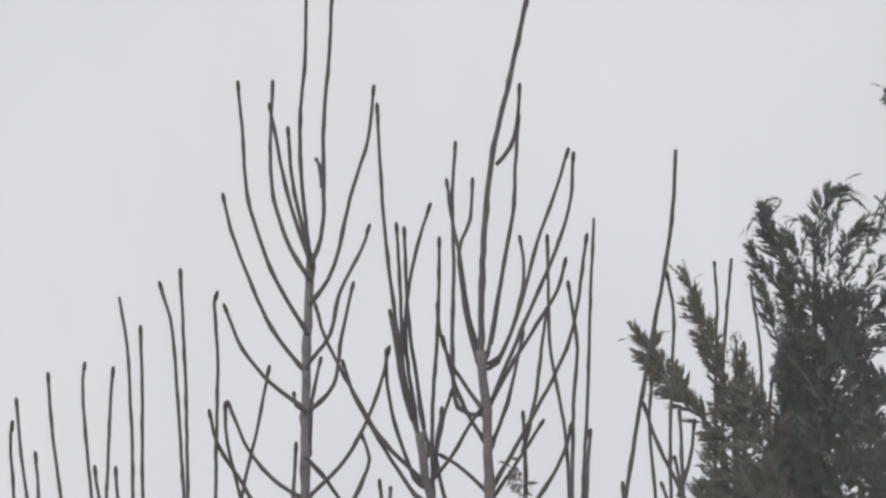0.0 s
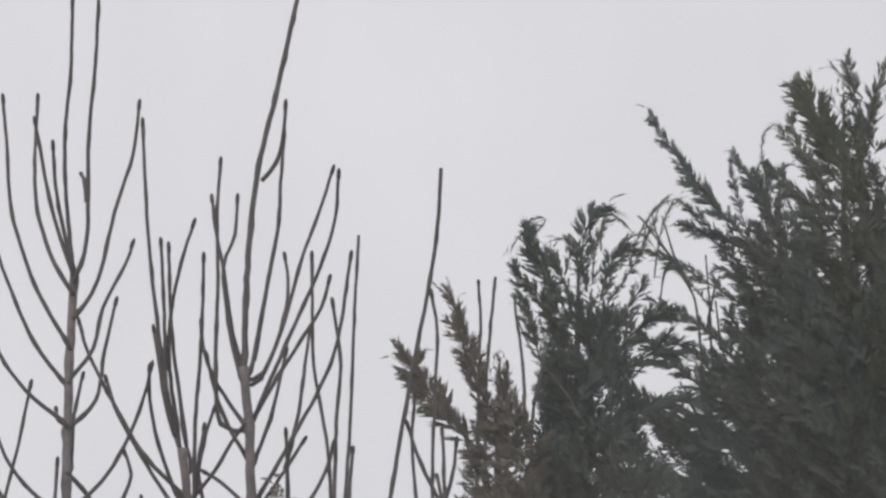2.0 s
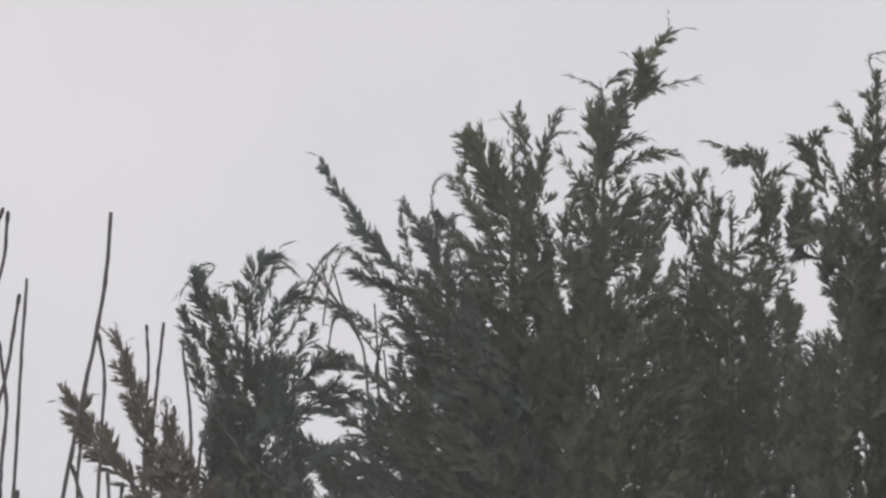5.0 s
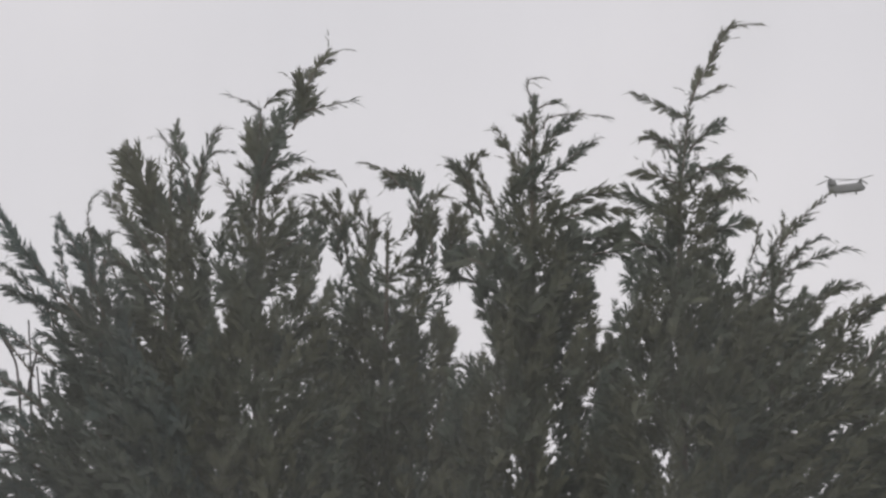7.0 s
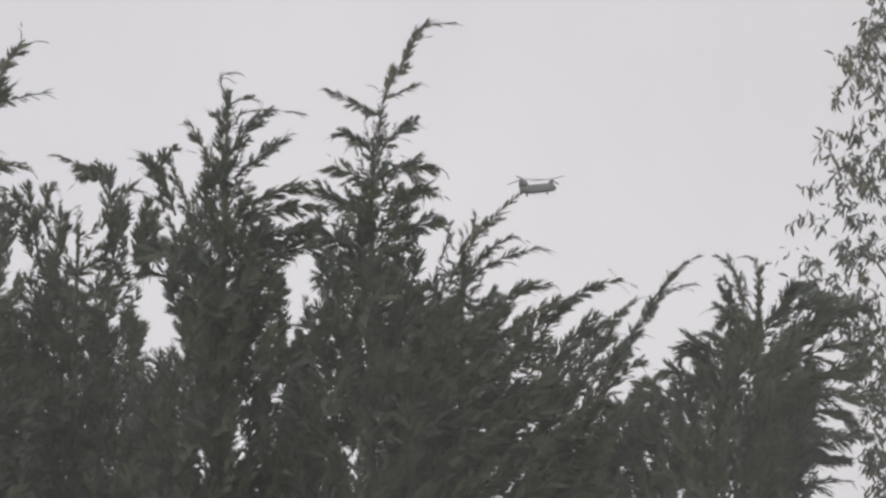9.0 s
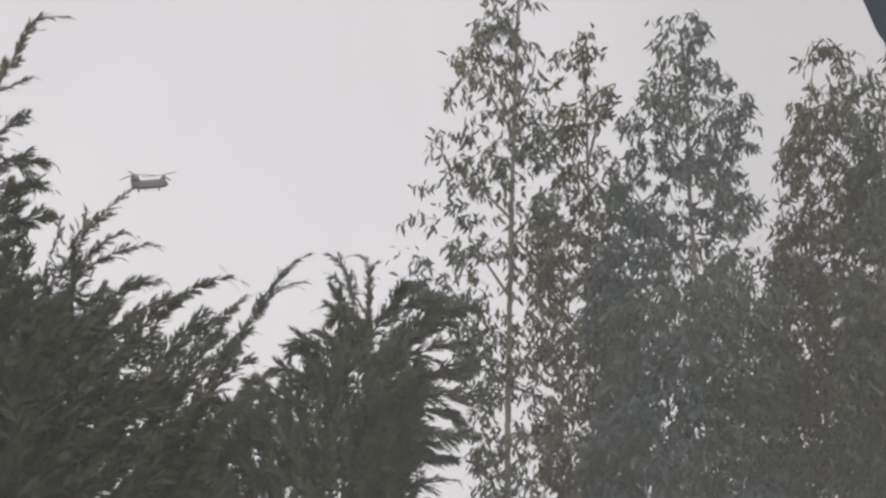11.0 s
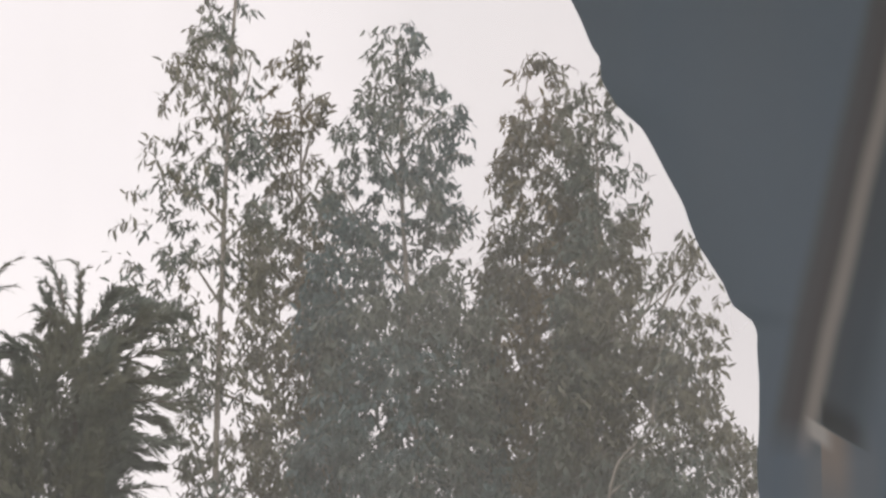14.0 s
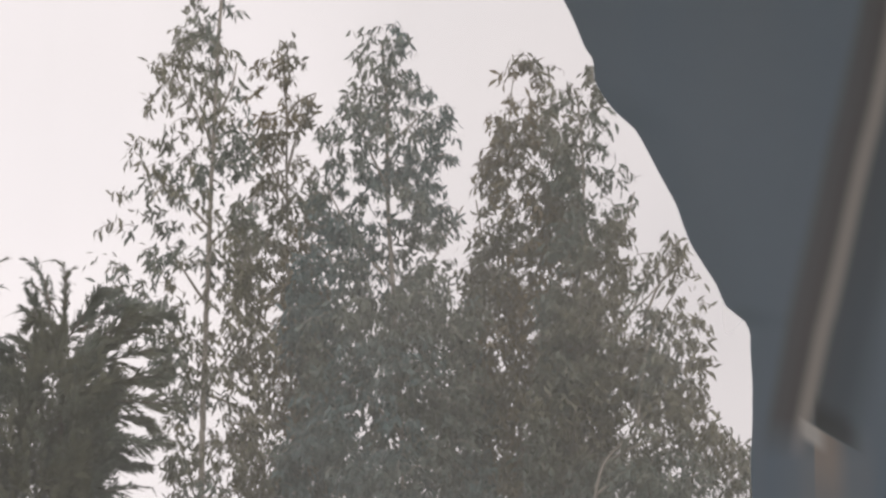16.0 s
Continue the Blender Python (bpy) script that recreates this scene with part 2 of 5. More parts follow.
def glass_material():
    """Window glass: clear, a faint gloss, a thin film of dust and smears, and painted-in haze and dimming that grow to
    the right.
    """
    m = bpy.data.materials.new("window_glass")
    m.use_nodes = True
    nt = m.node_tree
    nt.nodes.remove(nt.nodes["Principled BSDF"])
    clear = nt.nodes.new("ShaderNodeBsdfTransparent")
    gloss = nt.nodes.new("ShaderNodeBsdfGlossy")
    gloss.inputs["Roughness"].default_value = 0.02
    fres = nt.nodes.new("ShaderNodeFresnel")
    fres.inputs["IOR"].default_value = 1.25
    a = nt.nodes.new("ShaderNodeMixShader")
    nt.links.new(fres.outputs[0], a.inputs[0])
    nt.links.new(clear.outputs[0], a.inputs[1])
    nt.links.new(gloss.outputs[0], a.inputs[2])
    dust = nt.nodes.new("ShaderNodeBsdfTranslucent")
    dust.inputs["Color"].default_value = (0.79, 0.785, 0.775, 1)
    co = nt.nodes.new("ShaderNodeTexCoord")
    n1 = nt.nodes.new("ShaderNodeTexNoise")
    n1.inputs["Scale"].default_value = 7
    n1.inputs["Detail"].default_value = 3
    nt.links.new(co.outputs["Object"], n1.inputs["Vector"])
    sep = nt.nodes.new("ShaderNodeSeparateXYZ")
    nt.links.new(co.outputs["Object"], sep.inputs[0])
    # dust, plus veiling flare painted in as more film towards the right
    dust_haze = nt.nodes.new("ShaderNodeMapRange")
    dust_haze.inputs["From Min"].default_value = 0.15
    dust_haze.inputs["From Max"].default_value = 0.40
    dust_haze.inputs["To Min"].default_value = 0.11
    dust_haze.inputs["To Max"].default_value = 0.2
    nt.links.new(sep.outputs["X"], dust_haze.inputs["Value"])
    # the view dims towards the curtain: darkening put into the glass colour
    edge_dimming = nt.nodes.new("ShaderNodeMapRange")
    edge_dimming.interpolation_type = "SMOOTHSTEP"
    edge_dimming.inputs["From Min"].default_value = 0.26
    edge_dimming.inputs["From Max"].default_value = 0.5
    edge_dimming.inputs["To Min"].default_value = 0.985
    edge_dimming.inputs["To Max"].default_value = 0.83
    nt.links.new(sep.outputs["X"], edge_dimming.inputs["Value"])
    nt.links.new(edge_dimming.outputs[0], clear.inputs["Color"])
    # faint wiping streaks across the pane
    lay = nt.nodes.new("ShaderNodeMapping")
    lay.inputs["Rotation"].default_value = (0, radians(-38), 0)
    lay.inputs["Scale"].default_value = (26, 1, 3)
    nt.links.new(co.outputs["Object"], lay.inputs["Vector"])
    n2 = nt.nodes.new("ShaderNodeTexNoise")
    n2.inputs["Scale"].default_value = 1.0
    n2.inputs["Detail"].default_value = 2
    nt.links.new(lay.outputs["Vector"], n2.inputs["Vector"])
    wipe = nt.nodes.new("ShaderNodeMapRange")
    wipe.inputs["From Min"].default_value = 0.4
    wipe.inputs["From Max"].default_value = 0.75
    wipe.inputs["To Min"].default_value = 0.0
    wipe.inputs["To Max"].default_value = 0.03
    nt.links.new(n2.outputs["Fac"], wipe.inputs["Value"])
    film_sum = nt.nodes.new("ShaderNodeMath")
    film_sum.operation = "ADD"
    nt.links.new(dust_haze.outputs[0], film_sum.inputs[0])
    nt.links.new(wipe.outputs[0], film_sum.inputs[1])
    rng = nt.nodes.new("ShaderNodeMapRange")
    rng.inputs["From Min"].default_value = 0.25
    rng.inputs["From Max"].default_value = 0.75
    rng.inputs["To Min"].default_value = 0.7
    rng.inputs["To Max"].default_value = 1.3
    nt.links.new(n1.outputs["Fac"], rng.inputs["Value"])
    mul = nt.nodes.new("ShaderNodeMath")
    mul.operation = "MULTIPLY"
    nt.links.new(film_sum.outputs[0], mul.inputs[0])
    nt.links.new(rng.outputs[0], mul.inputs[1])
    b = nt.nodes.new("ShaderNodeMixShader")
    nt.links.new(mul.outputs[0], b.inputs[0])
    nt.links.new(a.outputs[0], b.inputs[1])
    nt.links.new(dust.outputs[0], b.inputs[2])
    nt.links.new(b.outputs[0], nt.nodes["Material Output"].inputs["Surface"])
    return m


cloth = cloth_material()
glass = glass_material()


# ---------------- builders
def part(name, bm, mat, parent=None, label="", smooth=False):
    me = bpy.data.meshes.new(name)
    bm.to_mesh(me)
    bm.free()
    me.materials.append(mat)
    if smooth:
        me.polygons.foreach_set("use_smooth", [True] * len(me.polygons))
    ob = new(name, me)
    ob.parent = parent
    if label:
        tagged(ob, label)
    return ob


def box(bm, x0, x1, y0, y1, z0, z1, bevel=0.0):
    r = bmesh.ops.create_cube(bm, size=1)
    for v in r["verts"]:
        v.co = Vector((x0 + (v.co.x + 0.5) * (x1 - x0), y0 + (v.co.y + 0.5) * (y1 - y0), z0 + (v.co.z + 0.5) * (z1 - z0)))
    if bevel:
        edges = list({e for v in r["verts"] for e in v.link_edges})
        bmesh.ops.bevel(bm, geom=edges, offset=bevel, segments=2, affect="EDGES")


def tube(bm, pts, radii, sides=8):
    """A closed tube along points, with a radius at each."""
    rings = []
    up = Vector((0.3, 0.9, 0.1))
    for i, p in enumerate(pts):
        t = (pts[min(i + 1, len(pts) - 1)] - pts[max(i - 1, 0)]).normalized()
        a = t.cross(up).normalized()
        b = t.cross(a)
        rings.append([bm.verts.new(p + (a * math.cos(k * math.tau / sides) + b * math.sin(k * math.tau / sides)) * radii[i]) for k in range(sides)])
    for r0, r1 in zip(rings, rings[1:]):
        for k in range(sides):
            bm.faces.new((r0[k], r0[(k + 1) % sides], r1[(k + 1) % sides], r1[k]))
    bm.faces.new(rings[0][::-1])
    bm.faces.new(rings[-1])


def spline(points, step):
    """Points of a smooth curve through the given ones."""
    p = [points[0] * 2 - points[1], *points, points[-1] * 2 - points[-2]]
    made = []
    for i in range(1, len(p) - 2):
        a, b, c, d = p[i - 1], p[i], p[i + 1], p[i + 2]
        n = max(2, int((c - b).length / step))
        for k in range(n):
            t = k / n
            made.append(0.5 * ((2 * b) + (c - a) * t + (2 * a - 5 * b + 4 * c - d) * t * t + (3 * b - a - 3 * c + d) * t ** 3))
    made.append(points[-1].copy())
    return made


def standing(name, dist, bearing, label, category, group):
    """An Empty on the ground at a distance and bearing from the window, its x axis across the line of sight."""
    b = radians(bearing)
    ob = tagged(new(name), label, category, group)
    ob.matrix_basis = pose(dist * math.sin(b), dist * math.cos(b), -0.15, 0, 0, -bearing)
    return ob


def stem(tree, name, path, r0, r1, bark=None, buds=1):
    """A tapering stem through (across, up) points of its tree, with knotted nodes and a swollen end bud."""
    rnd = random.Random(int(path[0][0] * 1000) + int(path[-1][1] * 1000) * 7 + len(path))
    trunk = name == "trunk"
    d0 = 0.0 if trunk else rnd.uniform(-0.02, 0.02)
    d1 = rnd.uniform(-0.3, 0.3)
    n = len(path) - 1
    pts = [Vector((s, d0 + (d1 - d0) * (i / n) ** 1.5, z)) for i, (s, z) in enumerate(path)]
    pts = spline(pts, 0.05)
    total = len(pts) - 1
    radii, until = [], 3
    for i in range(total + 1):
        r = r0 + (r1 - r0) * (i / total) ** 0.8
        until -= 1
        if buds and until == 0:
            r *= 1.22
            until = rnd.randint(4, 7)
        radii.append(r * rnd.uniform(0.95, 1.05))
        if 0 < i < total:
            pts[i] += Vector((rnd.uniform(-1, 1), rnd.uniform(-1, 1), 0)) * r * 0.18
    bm = bmesh.new()
    tube(bm, pts, radii, 8 if buds else 7)
    ob = part(name, bm, bark or (ash_bark if trunk and r0 > 0.03 else twig_bark), tree, smooth=True)
    if buds and not trunk and r1 > 0.005:
        t = (pts[-1] - pts[-3]).normalized()
        bm = bmesh.new()
        e = pts[-1]
        tube(bm, [e - t * 0.035, e - t * 0.025, e - t * 0.008, e + t * 0.008, e + t * 0.02], [r1 * 1.03, r1 * 1.3, r1 * 1.35, r1 * 1.2, r1 * 0.6], 8)
        part("bud", bm, bud_black, ob, "dark swollen bud", True)
    return ob


def bare_tree(dist, bearing, label):
    return standing("bare_tree", dist, bearing, label, "tree", "bare young trees")


def cypress(dist, bearing, label):
    return standing("cypress_tree", dist, bearing, label, "tree", "row of cypresses")


def gum_tree(dist, bearing, label):
    return standing("gum_tree", dist, bearing, label, "tree", "clump of gum trees")


def lobe(v, f, at, way, length, half):
    """One slender leaflet of a flat spray, in its plane: corners added to v and triangles to f."""
    c, d = math.cos(way), math.sin(way)
    k = len(v)
    for x, y in ((0, 0), (0.4, half), (0.45, -half), (1, 0.03)):
        px, py = at[0] + (x * c - y * d) * length, at[1] + (x * d + y * c) * length
        v.append((px, py, 0.0))
    f += [(k, k + 2, k + 1), (k + 1, k + 2, k + 3)]


def spray_shape(seed):
    """A flat cypress spray, one unit long: a leafy rib with forward-pointing leaflets in pairs and a thin tip."""
    rnd = random.Random(seed)
    bend = rnd.uniform(-0.14, 0.14)
    v, f = [], []
    n = 3
    for i in range(n + 1):
        x = i / n
        h = 0.07 * min(1, 0.45 + x * 2.2) * (1 - x) ** 0.55 * rnd.uniform(0.75, 1.2)
        v += [(x, bend * x * x + h, 0.0), (x, bend * x * x - h, 0.0)]
    for i in range(n):
        f += [(2 * i, 2 * i + 1, 2 * i + 3), (2 * i, 2 * i + 3, 2 * i + 2)]
    for i in range(3):
        for side in (-1, 1):
            x = 0.1 + 0.24 * i + rnd.uniform(-0.04, 0.04) + (0.05 if side > 0 else 0)
            ln = (0.54 - 0.11 * i) * rnd.uniform(0.75, 1.2)
            lobe(v, f, (x, bend * x * x), side * radians(rnd.uniform(13, 28)), ln, rnd.uniform(0.085, 0.125))
    return np.array(v, dtype=np.float32), np.array(f, dtype=np.int32)


def blade_shape(seed):
    """A narrow terminal shoot, one unit long, with a few scale-like bumps and a hair-thin end."""
    rnd = random.Random(seed + 50)
    bend = rnd.uniform(-0.16, 0.16)
    v, f = [], []
    n = 5
    for i in range(n + 1):
        x = i / n
        h = 0.1 * min(1, 0.4 + x * 3) * (1 - x) ** 0.9 * rnd.uniform(0.7, 1.3)
        v += [(x, bend * x * x + h, 0.0), (x, bend * x * x - h, 0.0)]
    for i in range(n):
        f += [(2 * i, 2 * i + 1, 2 * i + 3), (2 * i, 2 * i + 3, 2 * i + 2)]
    return np.array(v, dtype=np.float32), np.array(f, dtype=np.int32)


SPRAYS = [spray_shape(s) for s in range(10)]
BLADES = [blade_shape(s) for s in range(6)]
UNIT = np.random.default_rng(5)


def put_spray(acc, at, way, length, wide=1.0, shapes=SPRAYS, sag=None):
    """Adds one spray at a place, pointing some way, turned at random about its stem, its end nodding."""
    x = way / (np.linalg.norm(way) + 1e-9)
    y = np.cross(UNIT.normal(size=3), x)
    y /= np.linalg.norm(y) + 1e-9
    v, f = shapes[UNIT.integers(len(shapes))]
    p = at + (v[:, :1] * x + v[:, 1:2] * y * wide) * length
    p[:, 2] -= (UNIT.uniform(0.02, 0.22) if sag is None else sag) * length * v[:, 0] ** 2
    acc.append((p, f))


WOODY = []


def plume(acc, a, b, c, w, thick=1.0):
    """A leafy branch from a over b to c, (across, up), clothed with sprays to a half width w."""
    d0, d1 = UNIT.uniform(-0.15, 0.15), UNIT.uniform(-0.2, 0.2)
    p0, p1, p2 = np.array([a[0], d0, a[1]]), np.array([b[0], (d0 + d1) / 2, b[1]]), np.array([c[0], d1, c[1]])
    m = 2 * p1 - (p0 + p2) / 2
    WOODY.append(([Vector((1 - t) ** 2 * p0 + 2 * t * (1 - t) * m + t * t * p2) for t in np.linspace(0, 0.97, 9)], 0.007 + w * 0.06))
    plume3(acc, p0, p1, p2, w, thick)
    # hair-thin wisps that run on past the end
    for k in range(2):
        put_spray(acc, p2 - (p2 - m) * 0.15, (p2 - m) / (np.linalg.norm(p2 - m) + 1e-9) + UNIT.normal(size=3) * 0.3, UNIT.uniform(0.1, 0.24), 0.35, BLADES, 0.4)
    # thin nodding strands near the end
    for k in range(int(1 + w * 14)):
        t = UNIT.uniform(0.35, 1.0)
        q = p1 + (p2 - p1) * t if t > 0.5 else p0 + (p1 - p0) * t * 2
        g = (p2 - p1) / (np.linalg.norm(p2 - p1) + 1e-9)
        d = g + UNIT.normal(size=3) * np.array([0.5, 0.5, 0.2])
        d /= np.linalg.norm(d)
        strand(acc, q, d, UNIT.uniform(0.14, 0.32) * min(1.0, 0.5 + w * 4))


def strand(acc, at, way, length):
    """A thin shoot that bends over at its end, with short side leaflets."""
    n = 5
    p, d = np.array(at), np.array(way)
    for i in range(n):
        put_spray(acc, p, d + UNIT.normal(size=3) * 0.25, length * 0.36, 0.9, BLADES)
        p = p + d * length / n
        d = d + np.array([UNIT.uniform(-0.05, 0.15), 0, -0.2])
        d /= np.linalg.norm(d)


def plume3(acc, p0, p1, p2, w, thick=1.0):
    """Sprays in two ranks along a bent shoot, longest near its middle, ending in a thin curled tip."""
    m = 2 * p1 - (p0 + p2) / 2
    size = np.linalg.norm(p1 - p0) + np.linalg.norm(p2 - p1)
    n = max(6, int(size / (0.03 + 0.11 * w) * 1.75 * thick))
    flat = np.array([UNIT.normal() * 0.35, 1.0, UNIT.normal() * 0.35])
    for i in range(n):
        t = min(0.975, (i + UNIT.uniform(0, 1)) / n)
        p = (1 - t) ** 2 * p0 + 2 * t * (1 - t) * m + t * t * p2
        g = 2 * (1 - t) * (m - p0) + 2 * t * (p2 - m)
        g /= np.linalg.norm(g) + 1e-9
        r = np.cross(g, flat) * (1 if i % 2 else -1)
        r = r / (np.linalg.norm(r) + 1e-9) + UNIT.normal(size=3) * 0.55
        r -= g * np.dot(r, g)
        r /= np.linalg.norm(r) + 1e-9
        ang = radians(UNIT.uniform(14, 38)) * (1 - 0.45 * t ** 3)
        half = w * (0.32 + 0.95 * (1 - t) ** 0.7 * (0.5 + t)) * UNIT.uniform(0.65, 1.3)
        put_spray(acc, p, g * math.cos(ang) + r * math.sin(ang), max(0.08, half * 2.5), 1.0, SPRAYS if half > 0.045 else BLADES)
    put_spray(acc, p2 - (p2 - m) * 0.06, p2 - m, max(0.1, w), 0.6, BLADES, 0.25)


def width_at(profile, z):
    zs = [p[0] for p in profile][::-1]
    return np.interp(z, zs, [p[1] for p in profile][::-1]), np.interp(z, zs, [p[2] for p in profile][::-1])


def fill(acc, profile, lean=0.0, dense=1.0):
    """The body of a cypress inside a profile of (height, reach, reach): loose tongues up the spire, then upswept leafy branches all through."""
    top, low = profile[0][0], profile[-1][0]
    z = top
    while z > low and sum(width_at(profile, z)) < 1.0:
        for side, reach in zip((-1, 1, 0), (*width_at(profile, z), 0.2)):
            tip = np.array([side * reach * UNIT.uniform(0.75, 1.1), UNIT.normal() * 0.1 - (0.15 if side == 0 else 0), z + UNIT.uniform(-0.06, 0.06)])
            base = np.array([0, 0, z - 0.1 - reach * UNIT.uniform(0.5, 1.0)])
            plume3(acc, base, (base + tip) / 2 + np.array([side * 0.03, 0, -0.03]), tip, 0.03 + 0.1 * min(0.5, reach), 0.8)
        z -= 0.13
    z = top - 0.35
    while z > 0.8:
        seen = z > low - 0.6
        left, right = width_at(profile, z)
        deep = min(0.9, (left + right) / 2)
        step = 0.05 if seen else 0.25
        solid = min(1.0, 0.25 + (top - z) * 0.5)
        count = (left + right) * step * (106 * dense * solid if seen else 4) + UNIT.uniform()
        for k in range(int(count)):
            side = UNIT.uniform(-1, 1)
            x = side * (right if side > 0 else left)
            y = UNIT.uniform(-1, 0.7) * deep * math.sqrt(max(0.05, 1 - side * side))
            size = UNIT.uniform(0.35, 0.65) * min(1, 0.45 + deep)
            tip = np.array([x, y, z])
            out = np.array([side * UNIT.uniform(0.2, 0.9) + lean + UNIT.normal() * 0.2, y * 0.5 + UNIT.normal() * 0.25, UNIT.uniform(0.45, 1.0)])
            out /= np.linalg.norm(out)
            base = tip - out * size
            mid = (base + tip) / 2 + np.array([side * 0.06, 0, -0.05])
            plume3(acc, base, mid, tip, UNIT.uniform(0.06, 0.1), 0.76 if seen else 0.4)
        z -= step


def mesh_of(name, verts, faces, mat):
    me = bpy.data.meshes.new(name)
    me.vertices.add(len(verts))
    me.vertices.foreach_set("co", verts.astype(np.float32).ravel())
    me.loops.add(faces.size)
    me.loops.foreach_set("vertex_index", faces.astype(np.int32).ravel())
    me.polygons.add(len(faces))
    me.polygons.foreach_set("loop_start", np.arange(0, faces.size, faces.shape[1], dtype=np.int32))
    me.update(calc_edges=True)
    me.materials.append(mat)
    return me


def joined(acc):
    sizes = np.cumsum([0] + [len(v) for v, f in acc])
    return np.concatenate([v for v, f in acc]), np.concatenate([f + o for (v, f), o in zip(acc, sizes)])


def finish_cypress(tree, acc, top, leafage=None):
    v, f = joined(acc)
    for pts, r in WOODY:
        bm = bmesh.new()
        tube(bm, pts, [r * (1 - 0.75 * i / (len(pts) - 1)) for i in range(len(pts))], 6)
        part("limb", bm, cypress_bark, tree, smooth=True)
    WOODY.clear()
    ob = new("crown", mesh_of("crown", v, f, leafage or cypress_green))
    ob.parent = tree
    bm = bmesh.new()
    pts = spline([Vector((0, 0, -0.1)), Vector((0.03, 0.02, top * 0.4)), Vector((-0.02, 0, top * 0.8)), Vector((0, 0, top - 0.1))], 0.4)
    tube(bm, pts, [0.15 * (1 - 0.95 * i / len(pts)) for i in range(len(pts))], 8)
    part("trunk", bm, cypress_bark, tree, smooth=True)


def leaf_shape(seed):
    """A narrow sickle-shaped gum leaf, one unit long, folded a little along its rib."""
    rnd = random.Random(seed)
    bend = rnd.uniform(-0.12, 0.12)
    v = [(0, 0, 0), (0.22, bend * 0.5 + 0.1, 0.03), (0.3, bend * 0.8, 0), (0.22, bend * 0.5 - 0.105, 0.03), (0.55, bend * 0.9 + 0.14, 0.01), (0.6, bend, -0.02), (0.55, bend * 0.9 - 0.14, 0.01), (1, -bend * 0.4, -0.07)]
    f = [(0, 1, 2), (0, 2, 3), (1, 4, 5), (1, 5, 2), (2, 5, 6), (2, 6, 3), (4, 7, 5), (5, 7, 6)]
    return np.array(v, dtype=np.float32), np.array(f, dtype=np.int32)


LEAVES = [leaf_shape(s) for s in range(5)]


def leaf_crown(tree, profile, density, thick_low, leafage=None):
    """Clusters of hanging leaves on fine twigs inside a profile of (height, reach, reach), with clumps and gaps."""
    acc, twigs = [], bmesh.new()
    top, low = profile[0][0], profile[-1][0]
    shift = len(bpy.data.objects) * 3.7
    z = top - 0.1
    while z > 2.0:
        seen = z > low
        left, right = width_at(profile, z)
        down = min(1.0, (top - z) / (top - low))
        area = (left + right) * 0.05 * (density + (thick_low - density) * min(1.0, 1.7 * down ** 1.5)) * min(1.0, 0.6 + (top - z) * 0.8)
        count = area * (210 if seen else 10) + UNIT.uniform()
        for k in range(int(count)):
            side = UNIT.uniform(-1, 1)
            x = side * max(0.04, (right if side > 0 else left) - 0.1)
            y = UNIT.uniform(-1, 1) * min(1.2, (left + right) / 2) * math.sqrt(max(0.05, 1 - side * side))
            clump = noise.noise((x * 2.0 + shift, y * 0.9, z * 2.2)) + 0.75 * noise.noise((x * 6.5 + shift, y * 3, z * 5))
            if clump < -0.1 - 0.1 * min(1.0, down * 1.4):
                continue
            p = np.array([x, y, z + UNIT.uniform(-0.05, 0.05)])
            out = np.array([side * 0.5 + UNIT.uniform(-0.5, 0.5), y * 0.4 + UNIT.uniform(-0.5, 0.5), UNIT.uniform(0.0, 0.6)])
            out /= np.linalg.norm(out) + 1e-6
            ln = UNIT.uniform(0.1, 0.28)
            pts = [p + out * ln * t + np.array([0, 0, -0.6 * ln * t * t]) for t in (0, 0.35, 0.7, 1.0)]
            if k % 2 == 0:
                tube(twigs, [Vector(q) for q in pts], [0.006, 0.005, 0.004, 0.003], 3)
            for j in range(UNIT.integers(6, 12)):
                t = UNIT.uniform(0.1, 1.0)
                q = p + out * ln * t + np.array([0, 0, -0.6 * ln * t * t])
                way = np.array([UNIT.normal() * 0.5, UNIT.normal() * 0.5, -1.0 if UNIT.uniform() < 0.85 else 0.2]) + out * 0.2
                put_leaf(acc, q + UNIT.normal(size=3) * 0.025, way, UNIT.uniform(0.075, 0.145))
        z -= 0.05
    v, f = joined(acc)
    ob = new("crown", mesh_of("crown", v, f, leafage or gum_leaf))
    ob.parent = tree
    part("twigs", twigs, gum_bark, tree)


def put_leaf(acc, at, way, length):
    x = way / np.linalg.norm(way)
    y = np.cross(UNIT.normal(size=3), x)
    y /= np.linalg.norm(y) + 1e-9
    z = np.cross(x, y)
    v, f = LEAVES[UNIT.integers(len(LEAVES))]
    acc.append((at + (v[:, :1] * x + v[:, 1:2] * y + v[:, 2:] * z) * length, f))


# ---------------- the setting: ground and the room behind the window
bm = bmesh.new()
bmesh.ops.create_grid(bm, x_segments=60, y_segments=60, size=4000)
for v in bm.verts:
    v.co.z = -0.15
ground = tagged(part("ground", bm, grass), "rough winter grass", "ground", kind="structure")

bm = bmesh.new()
box(bm, -2.0, 2.0, -2.4, 1.5, -0.12, 0.0)
tagged(part("floor", bm, floor_wood), "brown oak floor", "floor", kind="structure")
bm = bmesh.new()
box(bm, -2.0, 2.0, -2.4, 1.5, 2.6, 2.75)
tagged(part("ceiling", bm, plaster), "white plaster ceiling", "ceiling", kind="structure")
X0, X1, Z0, Z1 = -0.9, 0.95, 0.9, 2.32
bm = bmesh.new()
box(bm, -2.25, X0, 1.5, 1.78, -0.15, 2.75)
box(bm, X1, 2.25, 1.5, 1.78, -0.15, 2.75)
